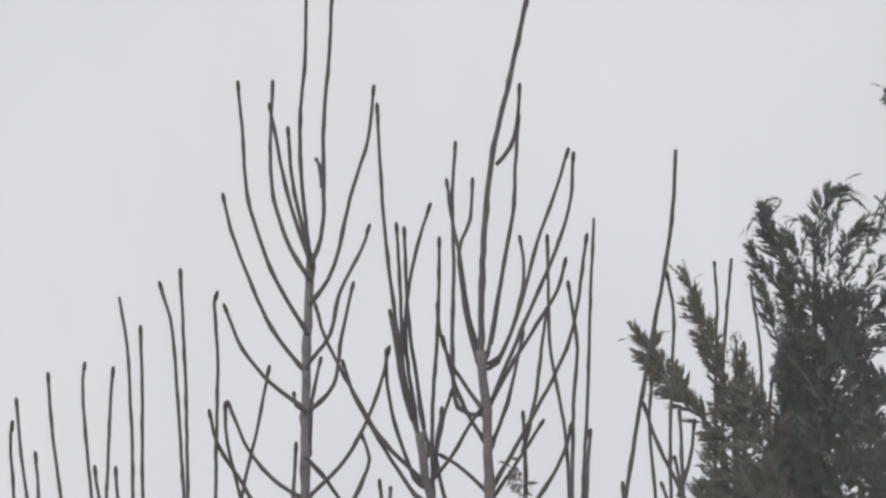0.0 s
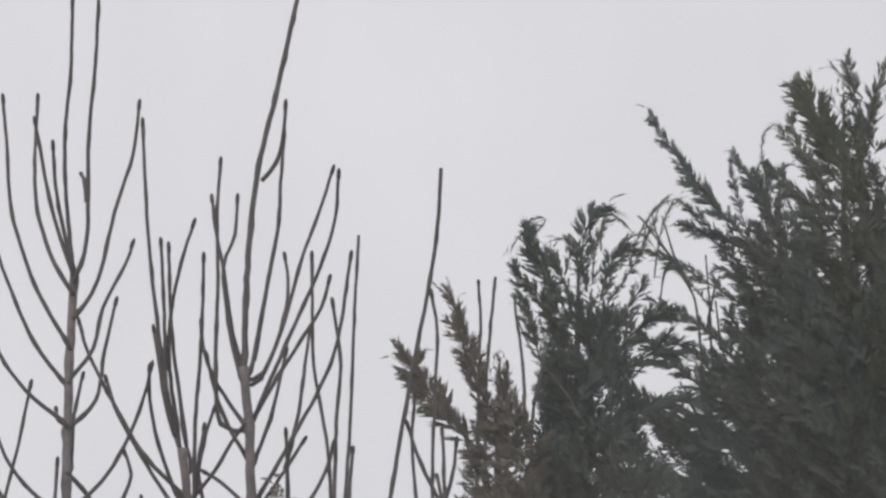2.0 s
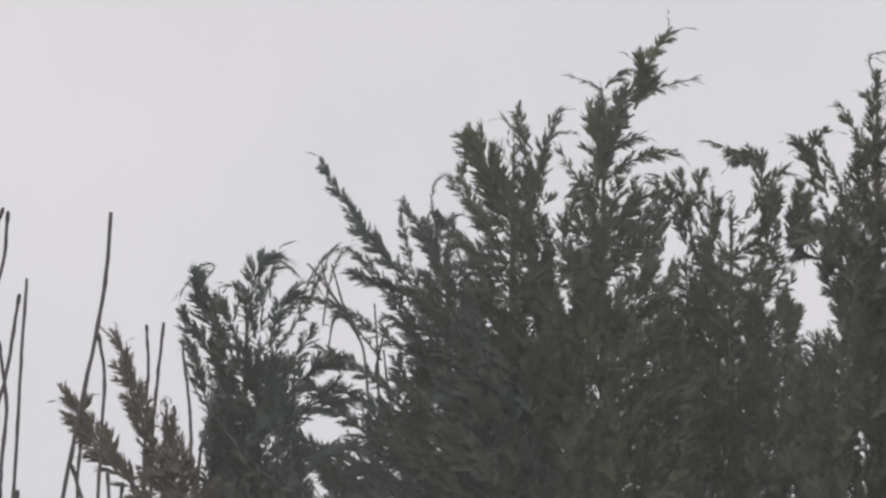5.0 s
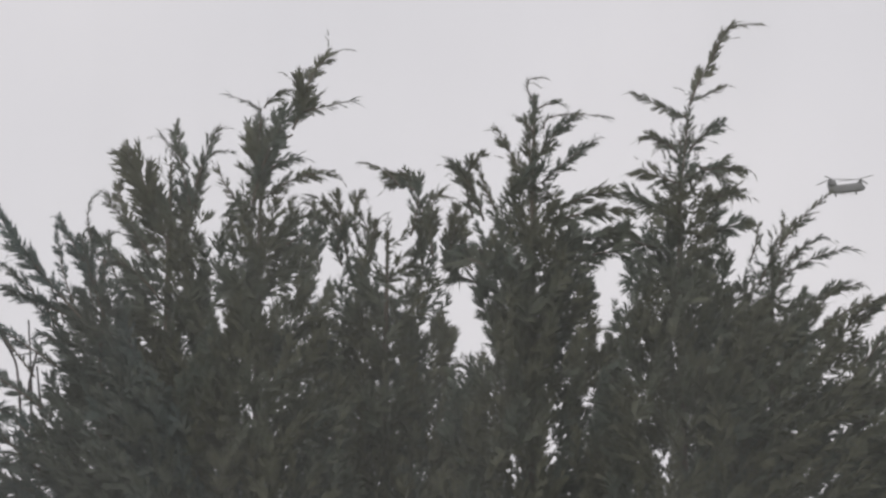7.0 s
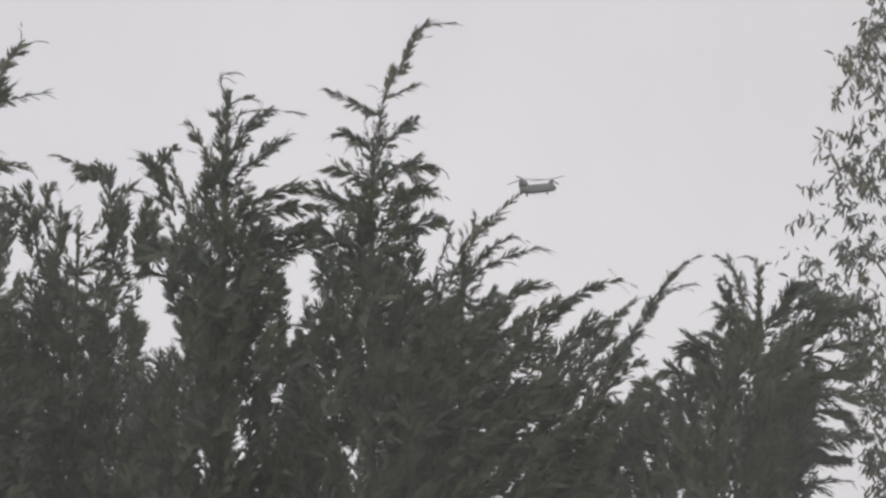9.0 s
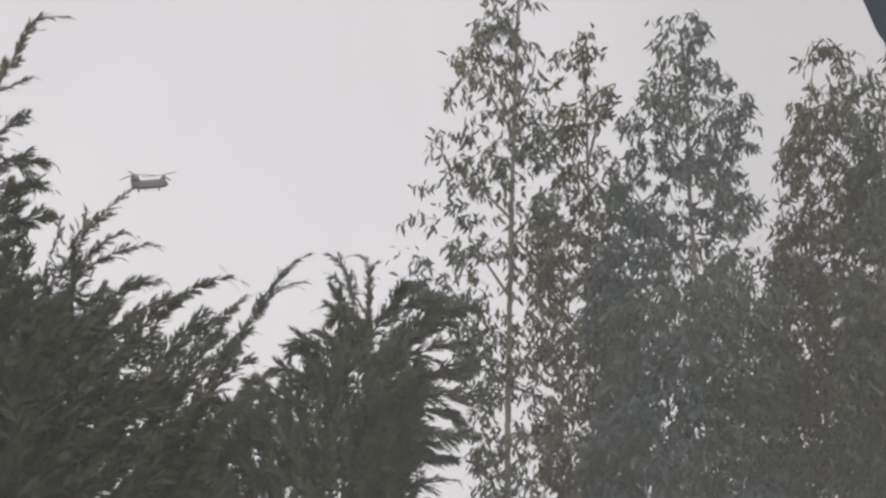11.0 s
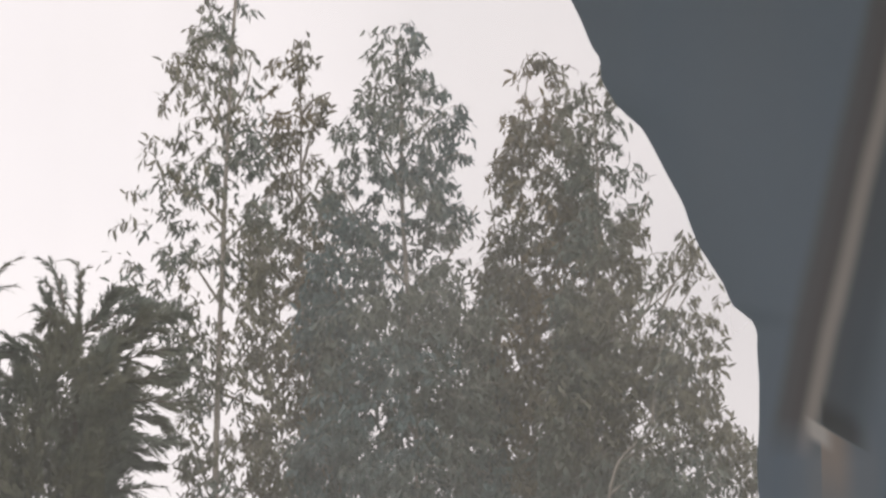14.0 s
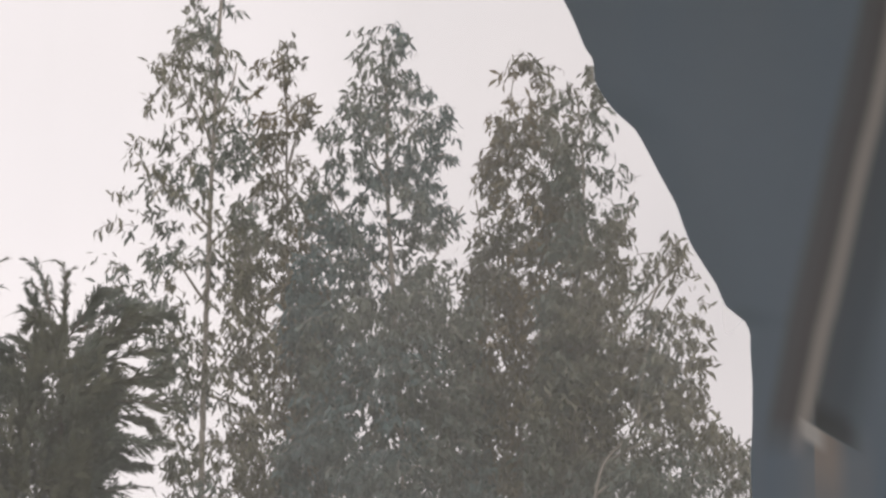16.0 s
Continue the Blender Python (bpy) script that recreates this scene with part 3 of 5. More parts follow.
box(bm, X0, X1, 1.5, 1.78, -0.15, Z0)
box(bm, X0, X1, 1.5, 1.78, Z1, 2.75)
tagged(part("wall_north", bm, plaster), "plain plastered wall with a wide window", "wall", kind="structure")
for nm, dims in (("wall_south", (-2.25, 2.25, -2.65, -2.4)), ("wall_west", (-2.25, -2.0, -2.4, 1.5)), ("wall_east", (2.0, 2.25, -2.4, 1.5))):
    bm = bmesh.new()
    box(bm, *dims, -0.15, 2.75)
    tagged(part(nm, bm, plaster), "plain plastered wall", "wall", kind="structure")
bm = bmesh.new()
box(bm, -2.5, 2.5, -2.9, 2.05, 2.754, 2.9, 0.02)
tagged(part("roof", bm, roof_felt), "flat felted roof", "roof", kind="structure")

window = tagged(new("window_1"), "wide white-framed window with slightly dusty glass", "window", kind="structure")
window.location = (0, 1.64, Z0)
H = Z1 - Z0
for nm, dims in (("window_frame", (X0, X0 + 0.06, 0, H)), ("window_frame", (X1 - 0.06, X1, 0, H)), ("window_frame", (X0 + 0.06, X1 - 0.06, 0, 0.06)), ("window_frame", (X0 + 0.06, X1 - 0.06, H - 0.06, H))):
    bm = bmesh.new()
    box(bm, dims[0], dims[1], -0.035, 0.035, dims[2], dims[3], 0.006)
    part(nm, bm, upvc, window)
bm = bmesh.new()
box(bm, X0 + 0.06, X1 - 0.06, -0.002, 0.002, 0.06, H - 0.06)
for fc in list(bm.faces):
    if fc.normal.y < 0.5:
        bm.faces.remove(fc)
pane = part("pane", bm, glass, window, "clear glass with a film of dust, and haze and dimming painted in")
pane.visible_shadow = False
bm = bmesh.new()
box(bm, X0, X1, -0.2, -0.036, -0.03, 0.0, 0.008)
part("window_sill", bm, upvc, window)


# ---------------- the curtain drawn aside
def curtain():
    top = tagged(new("curtain"), "dark slate-blue curtain drawn aside, with a lit fold painted in", "curtain")
    top.location = (0.696, 1.41, 2.419)
    edge = [(2.40, 0.18), (1.9964, 0.3824), (1.9781, 0.3906), (1.9737, 0.3942), (1.9658, 0.3949), (1.9558, 0.4011), (1.9489, 0.4088), (1.9222, 0.4240), (1.9076, 0.4301), (1.8947, 0.4387), (1.8866, 0.4413), (1.8802, 0.4503), (1.8757, 0.4517), (1.8318, 0.4507), (0.3, 0.4507)]
    bm = bmesh.new()
    uv = bm.loops.layers.uv.new("UVMap")
    zs = list(np.linspace(2.40, 2.02, 10)) + list(np.linspace(2.015, 1.79, 90)) + list(np.linspace(1.77, 0.3, 16))
    us = list(np.linspace(0, 1, 70))
    ez = [e[0] for e in edge][::-1]
    ex = [e[1] for e in edge][::-1]
    grid = []
    for z in zs:
        row = []
        left = float(np.interp(z, ez, ex)) + 0.0012 * noise.noise((z * 60, 0.3, 1.1)) + 0.0018 * noise.noise((z * 25, 4.1, 2.2))
        for u in us:
            x = left + u * (1.08 - left)
            fold = 0.004 * math.sin(u * 34 + 0.8 * math.sin(z * 5)) + 0.0012 * math.sin(u * 71 + z * 3)
            row.append((bm.verts.new((x - 0.7, fold, z - 2.42)), x, z))
        grid.append(row)
    for r0, r1 in zip(grid, grid[1:]):
        for k in range(len(us) - 1):
            q = (r0[k], r1[k], r1[k + 1], r0[k + 1])
            fc = bm.faces.new([p[0] for p in q])
            fc.smooth = True
            for lp, p in zip(fc.loops, q):
                # across the cloth, along a slant that follows the hang of the folds
                lp[uv].uv = (0.495 + (p[1] - (LIT_FOLD_X + (p[2] - LIT_FOLD_Z) * LIT_FOLD_SLANT)) * 7.0, p[2])
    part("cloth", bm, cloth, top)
    bm = bmesh.new()
    tube(bm, [Vector((-1.75, 0, 0.0)), Vector((-0.6, 0, 0.0)), Vector((0.45, 0, 0.0))], [0.012, 0.012, 0.012], 12)
    part("curtain_rod", bm, brass, top, "dull metal curtain rod", True)
    for x in (-1.77, 0.47):
        bm = bmesh.new()
        bmesh.ops.create_uvsphere(bm, u_segments=12, v_segments=8, radius=0.022, matrix=Matrix.Translation((x, 0, 0)))
        part("finial", bm, brass, top, smooth=True)
    for x in (-1.5, 0.4):
        bm = bmesh.new()
        box(bm, x - 0.01, x + 0.01, 0.0, 0.09, -0.012, 0.012, 0.003)
        part("bracket", bm, brass, top)


LIT_FOLD_X, LIT_FOLD_Z, LIT_FOLD_SLANT = 0.4709, 1.841, 0.235
curtain()

# ---------------- bare young trees
tree = bare_tree(20.0, -14.906, 'tall bare young ash with a straight grey trunk and upswept shoots')
stem(tree, 'trunk', [(0.002, -0.1), (0.006, 2.169), (0.008, 3.944), (0.01, 4.35), (0.009, 4.759), (0.019, 5.199), (0.028, 5.448)], 0.0337, 0.0214)
stem(tree, 'branch', [(0.026, 5.395), (-0.016, 5.781), (-0.03, 6.089), (-0.008, 6.398), (-0.004, 6.874)], 0.0118, 0.0083)
stem(tree, 'branch', [(0.025, 5.376), (0.084, 5.587), (0.083, 6.062), (0.11, 6.427), (0.125, 6.995)], 0.0118, 0.0083)
stem(tree, 'branch', [(0.016, 5.056), (-0.008, 5.094), (-0.162, 5.363), (-0.275, 5.695), (-0.305, 6.002), (-0.33, 6.248)], 0.0118, 0.0083)
stem(tree, 'branch', [(0.023, 5.321), (-0.068, 5.475), (-0.144, 5.696), (-0.173, 5.919), (-0.167, 6.349)], 0.0118, 0.0083)
stem(tree, 'branch', [(0.026, 5.409), (-0.05, 5.614), (-0.112, 5.836), (-0.176, 6.143)], 0.0118, 0.0083)
stem(tree, 'branch', [(0.027, 5.437), (-0.029, 5.642), (-0.071, 5.836), (-0.087, 6.032)], 0.0118, 0.0083)
stem(tree, 'branch', [(0.079, 5.782), (0.07, 5.894), (0.051, 5.966)], 0.0118, 0.0083)
stem(tree, 'branch', [(0.019, 5.202), (0.056, 5.241), (0.142, 5.394), (0.216, 5.728), (0.297, 6.008), (0.326, 6.269)], 0.0118, 0.0083)
stem(tree, 'branch', [(0.011, 4.872), (-0.022, 4.91), (-0.159, 5.087), (-0.271, 5.335), (-0.355, 5.556), (-0.398, 5.73)], 0.0118, 0.0083)
stem(tree, 'branch', [(0.012, 4.885), (0.026, 4.924), (0.126, 5.062), (0.165, 5.255), (0.273, 5.478), (0.307, 5.589)], 0.0118, 0.0083)
stem(tree, 'branch', [(0.009, 4.666), (0.141, 4.815), (0.18, 5.063), (0.233, 5.325)], 0.0118, 0.0083)
stem(tree, 'branch', [(0.009, 4.672), (-0.02, 4.71), (-0.157, 4.813), (-0.294, 4.976), (-0.383, 5.182)], 0.0118, 0.0083)
stem(tree, 'branch', [(0.009, 4.231), (-0.009, 4.269), (-0.125, 4.349), (-0.262, 4.512), (-0.364, 4.751)], 0.0118, 0.0083)
stem(tree, 'branch', [(0.009, 4.225), (0.024, 4.263), (0.171, 4.406), (0.278, 4.57), (0.364, 4.789), (0.401, 4.941)], 0.0118, 0.0083)
stem(tree, 'branch', [(0.009, 4.666), (-0.01, 4.704), (-0.037, 4.732), (-0.048, 4.808)], 0.0118, 0.0083)
stem(tree, 'branch', [(0.226, 4.216), (0.306, 4.407), (0.311, 4.488), (0.278, 4.578)], 0.0118, 0.0083)
stem(tree, 'branch', [(0.009, 4.462), (0.118, 4.351), (0.254, 4.162)], 0.0118, 0.0083)
stem(tree, 'branch', [(0.009, 4.177), (-0.043, 4.214), (-0.042, 4.377), (-0.035, 4.508)], 0.0118, 0.0083)
stem(tree, 'branch', [(0.009, 4.448), (0.03, 4.486), (0.041, 4.76), (0.08, 4.979)], 0.0118, 0.0083)
forked = tree = bare_tree(20.0, -12.359, 'bare young ash with a forked leader and crowded upright shoots')
stem(tree, 'trunk', [(0.003, -0.1), (0.009, 2.171), (0.011, 3.947), (0.001, 4.272), (-0.01, 4.626), (-0.043, 4.969)], 0.0353, 0.0240)
stem(tree, 'branch', [(-0.04, 4.93), (-0.035, 5.369), (0.011, 5.925), (0.107, 6.375), (0.198, 6.827), (0.301, 7.255)], 0.0174, 0.0112)
stem(tree, 'branch', [(0.033, 5.892), (0.106, 5.981), (0.137, 6.121), (0.145, 6.248)], 0.0118, 0.0083)
stem(tree, 'branch', [(0.006, 5.01), (0.065, 5.369), (0.115, 5.674), (0.126, 5.897), (0.142, 6.15)], 0.0118, 0.0083)
stem(tree, 'branch', [(-0.038, 4.917), (-0.011, 4.955), (0.025, 5.148), (0.079, 5.452), (0.12, 5.683)], 0.0118, 0.0083)
stem(tree, 'branch', [(-0.038, 4.917), (0.052, 4.955), (0.147, 5.203), (0.229, 5.508), (0.325, 5.786), (0.38, 5.97)], 0.0118, 0.0083)
stem(tree, 'branch', [(-0.016, 4.684), (0.006, 4.722), (0.174, 5.12), (0.297, 5.397), (0.382, 5.647), (0.402, 5.892)], 0.0118, 0.0083)
stem(tree, 'branch', [(-0.036, 4.889), (0.038, 4.928), (0.133, 5.175), (0.169, 5.397), (0.15, 5.58)], 0.0118, 0.0083)
stem(tree, 'branch', [(-0.019, 4.711), (0.017, 4.749), (0.12, 4.928), (0.228, 5.093), (0.324, 5.245), (0.362, 5.377)], 0.0118, 0.0083)
stem(tree, 'branch', [(-0.041, 4.944), (-0.098, 5.148), (-0.139, 5.424), (-0.186, 5.674), (-0.208, 5.841)], 0.0118, 0.0083)
stem(tree, 'branch', [(-0.015, 4.67), (-0.151, 4.708), (-0.179, 5.037), (-0.172, 5.396), (-0.181, 5.786), (-0.168, 6.051)], 0.0118, 0.0083)
stem(tree, 'branch', [(-0.036, 4.889), (-0.057, 4.927), (-0.111, 5.148), (-0.147, 5.452), (-0.093, 5.618), (-0.082, 5.802)], 0.0118, 0.0083)
stem(tree, 'branch', [(-0.015, 4.675), (-0.043, 4.714), (-0.165, 4.9), (-0.234, 5.065), (-0.253, 5.236)], 0.0118, 0.0083)
stem(tree, 'branch', [(0.0, 4.289), (0.173, 4.599), (0.323, 4.873), (0.405, 5.093), (0.463, 5.488)], 0.0118, 0.0083)
stem(tree, 'branch', [(0.16, 4.49), (0.222, 4.763), (0.242, 4.928), (0.278, 5.225)], 0.0118, 0.0083)
stem(tree, 'branch', [(0.173, 4.272), (0.173, 4.436), (0.16, 4.635)], 0.0118, 0.0083)
stem(tree, 'branch', [(0.2, 4.218), (0.322, 4.408), (0.368, 4.517), (0.39, 4.607)], 0.0118, 0.0083)
stem(tree, 'branch', [(-0.007, 4.506), (-0.029, 4.544), (-0.111, 4.681), (-0.179, 4.845), (-0.22, 5.01)], 0.0118, 0.0083)
stem(tree, 'branch', [(-0.006, 4.479), (0.011, 4.517), (0.065, 4.654), (0.106, 4.79), (0.16, 5.038)], 0.0118, 0.0083)
stem(tree, 'branch', [(0.0, 4.275), (-0.021, 4.313), (-0.151, 4.435), (-0.232, 4.49)], 0.0118, 0.0083)
stem(tree, 'branch', [(0.002, 4.234), (0.017, 4.272), (0.106, 4.408), (0.255, 4.654)], 0.0118, 0.0083)
tree = bare_tree(20.0, -13.148, 'bare ash splitting low into many upright grey stems')
stem(tree, 'trunk', [(0.009, -0.1), (0.025, 2.171), (0.031, 3.947), (0.004, 4.217), (-0.032, 4.353), (-0.057, 4.557)], 0.0353, 0.0214)
stem(tree, 'branch', [(-0.052, 4.519), (-0.12, 4.789), (-0.167, 5.064), (-0.233, 5.59), (-0.268, 6.14)], 0.0118, 0.0083)
stem(tree, 'branch', [(-0.079, 4.625), (-0.134, 4.844), (-0.155, 5.312), (-0.172, 5.556)], 0.0118, 0.0083)
stem(tree, 'branch', [(-0.038, 4.598), (-0.08, 4.872), (-0.116, 5.147), (-0.134, 5.515)], 0.0118, 0.0083)
stem(tree, 'branch', [(-0.071, 4.598), (-0.126, 5.009), (-0.117, 5.257), (-0.074, 5.479), (-0.014, 5.674)], 0.0118, 0.0083)
stem(tree, 'branch', [(-0.092, 4.639), (-0.142, 4.817), (-0.175, 5.009), (-0.203, 5.182)], 0.0118, 0.0083)
stem(tree, 'branch', [(0.008, 4.179), (0.002, 4.653), (0.028, 5.065), (0.033, 5.468)], 0.0118, 0.0083)
stem(tree, 'branch', [(-0.022, 4.315), (-0.037, 4.353), (-0.227, 4.543), (-0.391, 4.816), (-0.515, 5.063), (-0.568, 5.237)], 0.0118, 0.0083)
stem(tree, 'branch', [(-0.004, 4.247), (-0.078, 4.285), (-0.227, 4.516), (-0.364, 4.761), (-0.433, 4.961)], 0.0118, 0.0083)
stem(tree, 'branch', [(-0.022, 4.315), (-0.078, 4.353), (-0.173, 4.598), (-0.212, 4.789), (-0.216, 4.935)], 0.0118, 0.0083)
stem(tree, 'branch', [(-0.022, 4.315), (0.003, 4.353), (0.097, 4.462), (0.178, 4.599), (0.232, 4.667)], 0.0118, 0.0083)
stem(tree, 'branch', [(-0.044, 4.451), (-0.011, 4.489), (-0.052, 4.653), (-0.06, 4.729)], 0.0118, 0.0083)
stem(tree, 'branch', [(0.008, 4.179), (0.071, 4.218), (0.022, 4.489), (0.048, 4.735)], 0.0118, 0.0083)
stem(tree, 'branch', [(-0.199, 4.217), (-0.199, 4.353)], 0.0118, 0.0083)
stem(tree, 'branch', [(-0.236, 4.217), (-0.248, 4.339)], 0.0118, 0.0083)
stem(tree, 'branch', [(-0.008, 4.261), (0.043, 4.598), (0.097, 4.79)], 0.0118, 0.0083)
tree = bare_tree(20.0, -10.532, 'single leaning bare stem with small twigs beside a cypress')
stem(tree, 'trunk', [(-0.01, -0.1), (-0.028, 2.171), (-0.035, 3.947), (0.015, 4.272), (0.049, 4.489), (0.133, 4.981), (0.203, 5.339), (0.246, 5.643), (0.262, 5.93)], 0.0173, 0.0096)
stem(tree, 'branch', [(0.08, 0.0), (0.194, 1.974), (0.228, 3.947), (0.227, 4.488), (0.241, 4.925), (0.248, 5.145), (0.217, 5.333)], 0.0134, 0.0083)
stem(tree, 'branch', [(0.061, 0.0), (0.148, 1.974), (0.174, 3.947), (0.155, 4.271), (0.13, 4.598), (0.14, 4.852)], 0.0134, 0.0083)
stem(tree, 'branch', [(0.348, 4.135), (0.276, 4.298), (0.17, 4.516), (0.104, 4.707)], 0.0118, 0.0083)
stem(tree, 'branch', [(0.295, 4.217), (0.274, 4.352), (0.251, 4.488)], 0.0118, 0.0083)
stem(tree, 'branch', [(0.289, 4.136), (0.283, 4.488), (0.274, 4.701)], 0.0118, 0.0083)
stem(tree, 'branch', [(0.263, 4.271), (0.323, 4.461), (0.341, 4.619)], 0.0118, 0.0083)
stem(tree, 'branch', [(0.248, 4.163), (0.188, 4.361)], 0.0118, 0.0083)
stem(tree, 'branch', [(0.004, 0.0), (0.009, 1.974), (0.011, 3.947), (-0.001, 4.353)], 0.0134, 0.0083)
tree = bare_tree(20.0, -11.157, 'slender bare upright stems with dark swollen buds')
stem(tree, 'trunk', [(0.003, -0.1), (0.007, 2.171), (0.009, 3.948), (0.023, 4.218), (0.052, 4.763), (0.07, 5.313), (0.085, 5.645)], 0.0147, 0.0080)
stem(tree, 'branch', [(-0.009, 0.0), (-0.022, 1.974), (-0.026, 3.948), (-0.036, 4.272), (-0.057, 4.599), (-0.124, 4.982), (-0.136, 5.313), (-0.141, 5.549)], 0.0134, 0.0083)
stem(tree, 'branch', [(-0.026, 4.083), (-0.016, 4.708), (0.004, 4.982), (-0.015, 5.147), (-0.039, 5.291)], 0.0118, 0.0083)
stem(tree, 'branch', [(0.039, 4.218), (0.053, 4.435), (0.065, 4.607)], 0.0118, 0.0083)
tree = bare_tree(20.0, -17.398, 'coppiced bare shrub with scattered straight shoots')
stem(tree, 'trunk', [(0.02, -0.1), (0.054, 2.165), (0.068, 3.937), (0.063, 4.207), (0.049, 4.614), (0.021, 5.024), (-0.021, 5.271)], 0.0141, 0.0080)
stem(tree, 'branch', [(0.041, 0.0), (0.099, 1.969), (0.116, 3.938), (0.106, 4.262), (0.095, 4.751), (0.083, 5.033)], 0.0134, 0.0083)
stem(tree, 'branch', [(0.112, 0.0), (0.271, 1.97), (0.319, 3.94), (0.302, 4.264), (0.275, 4.617), (0.237, 5.055), (0.174, 5.279)], 0.0134, 0.0083)
stem(tree, 'branch', [(0.114, 0.0), (0.278, 1.97), (0.327, 3.94), (0.32, 4.264), (0.303, 4.754), (0.286, 5.028), (0.268, 5.311)], 0.0134, 0.0083)
stem(tree, 'branch', [(0.157, 0.0), (0.381, 1.971), (0.448, 3.942), (0.452, 4.483), (0.453, 4.893), (0.433, 5.173), (0.443, 5.215)], 0.0134, 0.0083)
stem(tree, 'branch', [(-0.036, 0.0), (-0.088, 1.968), (-0.103, 3.935), (-0.142, 4.313), (-0.188, 4.774), (-0.183, 4.938)], 0.0134, 0.0083)
stem(tree, 'branch', [(-0.024, 0.0), (-0.059, 1.968), (-0.069, 3.936), (-0.062, 4.341), (-0.055, 4.694), (-0.044, 4.867)], 0.0134, 0.0083)
stem(tree, 'branch', [(-0.08, 0.0), (-0.195, 1.967), (-0.229, 3.934), (-0.28, 4.257), (-0.33, 4.582), (-0.353, 4.84)], 0.0134, 0.0083)
stem(tree, 'branch', [(-0.141, 0.0), (-0.342, 1.966), (-0.402, 3.932), (-0.441, 4.255), (-0.481, 4.498), (-0.508, 4.756)], 0.0134, 0.0083)
stem(tree, 'branch', [(-0.171, 0.0), (-0.415, 1.966), (-0.488, 3.931), (-0.502, 4.254), (-0.52, 4.471), (-0.512, 4.566)], 0.0134, 0.0083)
stem(tree, 'branch', [(-0.13, 0.0), (-0.314, 1.966), (-0.37, 3.933), (-0.387, 4.256), (-0.408, 4.475)], 0.0134, 0.0083)
stem(tree, 'branch', [(-0.001, 0.0), (-0.002, 1.968), (-0.002, 3.937), (-0.023, 4.39)], 0.0134, 0.0083)
stem(tree, 'branch', [(-0.029, 0.0), (-0.07, 1.968), (-0.082, 3.936), (-0.122, 4.394)], 0.0134, 0.0083)
stem(tree, 'branch', [(0.693, 4.133), (0.584, 4.322), (0.46, 4.511), (0.418, 4.655)], 0.0118, 0.0083)
stem(tree, 'branch', [(0.215, 0.0), (0.523, 1.972), (0.615, 3.943), (0.571, 4.267), (0.505, 4.538), (0.495, 4.713)], 0.0134, 0.0083)
stem(tree, 'branch', [(0.191, 0.0), (0.465, 1.972), (0.547, 3.943), (0.584, 4.295), (0.648, 4.595), (0.702, 4.891)], 0.0134, 0.0083)
tree = bare_tree(38.6, -9.159, 'thin bare twigs standing before dark cypress foliage')
stem(tree, 'trunk', [(-0.005, -0.1), (-0.013, 3.339), (-0.016, 6.07), (-0.004, 7.116), (0.014, 7.962), (0.094, 8.878)], 0.0260, 0.0155)
stem(tree, 'branch', [(-0.083, 6.592), (-0.054, 8.068), (-0.043, 8.387), (-0.064, 8.75)], 0.0186, 0.0134)
stem(tree, 'branch', [(0.203, 6.592), (0.206, 7.644), (0.202, 8.094)], 0.0186, 0.0134)
stem(tree, 'branch', [(0.412, 6.696), (0.441, 7.538), (0.521, 7.961), (0.585, 8.226)], 0.0186, 0.0134)
stem(tree, 'branch', [(0.362, 7.327), (0.354, 7.961), (0.287, 8.493), (0.272, 8.68)], 0.0186, 0.0134)
stem(tree, 'branch', [(0.988, 7.326), (0.781, 7.696), (0.417, 8.173), (0.287, 8.466)], 0.0113, 0.0062)
stem(tree, 'branch', [(0.442, 7.643), (0.521, 7.855), (0.553, 7.934)], 0.0186, 0.0134)
tree = bare_tree(40.3, -6.174, 'leafless drooping branches between dark cypresses')
stem(tree, 'trunk', [(0.029, -0.1), (0.077, 3.728), (0.096, 6.779), (0.019, 7.876), (-0.032, 8.65), (-0.086, 8.984), (-0.277, 9.32), (-0.551, 9.713), (-0.617, 9.781)], 0.0323, 0.0108)
stem(tree, 'branch', [(-0.113, 9.04), (-0.25, 9.32), (-0.375, 9.769)], 0.0183, 0.0075)
stem(tree, 'branch', [(-0.195, 9.208), (-0.414, 9.544), (-0.48, 9.825)], 0.0183, 0.0075)
stem(tree, 'branch', [(0.101, 7.875), (0.078, 8.761), (0.042, 9.319)], 0.0183, 0.0075)
stem(tree, 'branch', [(0.05, 8.65), (0.123, 9.039), (0.173, 9.207)], 0.0183, 0.0075)
stem(tree, 'branch', [(-0.277, 9.32), (-0.36, 9.208), (-0.399, 8.985)], 0.0183, 0.0075)
stem(tree, 'branch', [(0.186, 8.428), (0.159, 8.65), (0.133, 8.872)], 0.0183, 0.0075)

def withered_leaves(tree, spots, count):
    """Curled dead leaves still hanging at a few places, (across, up), of a bare tree."""
    for s, z in spots:
        acc = []
        for k in range(count):
            at = np.array([s + UNIT.normal() * 0.016, UNIT.normal() * 0.02, z + UNIT.normal() * 0.03])
            put_leaf(acc, at, np.array([UNIT.normal() * 0.6, UNIT.normal() * 0.6, UNIT.uniform(-1, 0.3)]), UNIT.uniform(0.03, 0.07))
        v, f = joined(acc)
        ob = new("withered_leaves", mesh_of("withered_leaves", v, f, dead_leaf))
        ob.parent = tree
        tagged(ob, "curled pale dead leaves")


withered_leaves(forked, [(0.106, 4.408), (0.133, 4.354), (0.173, 4.305)], 22)

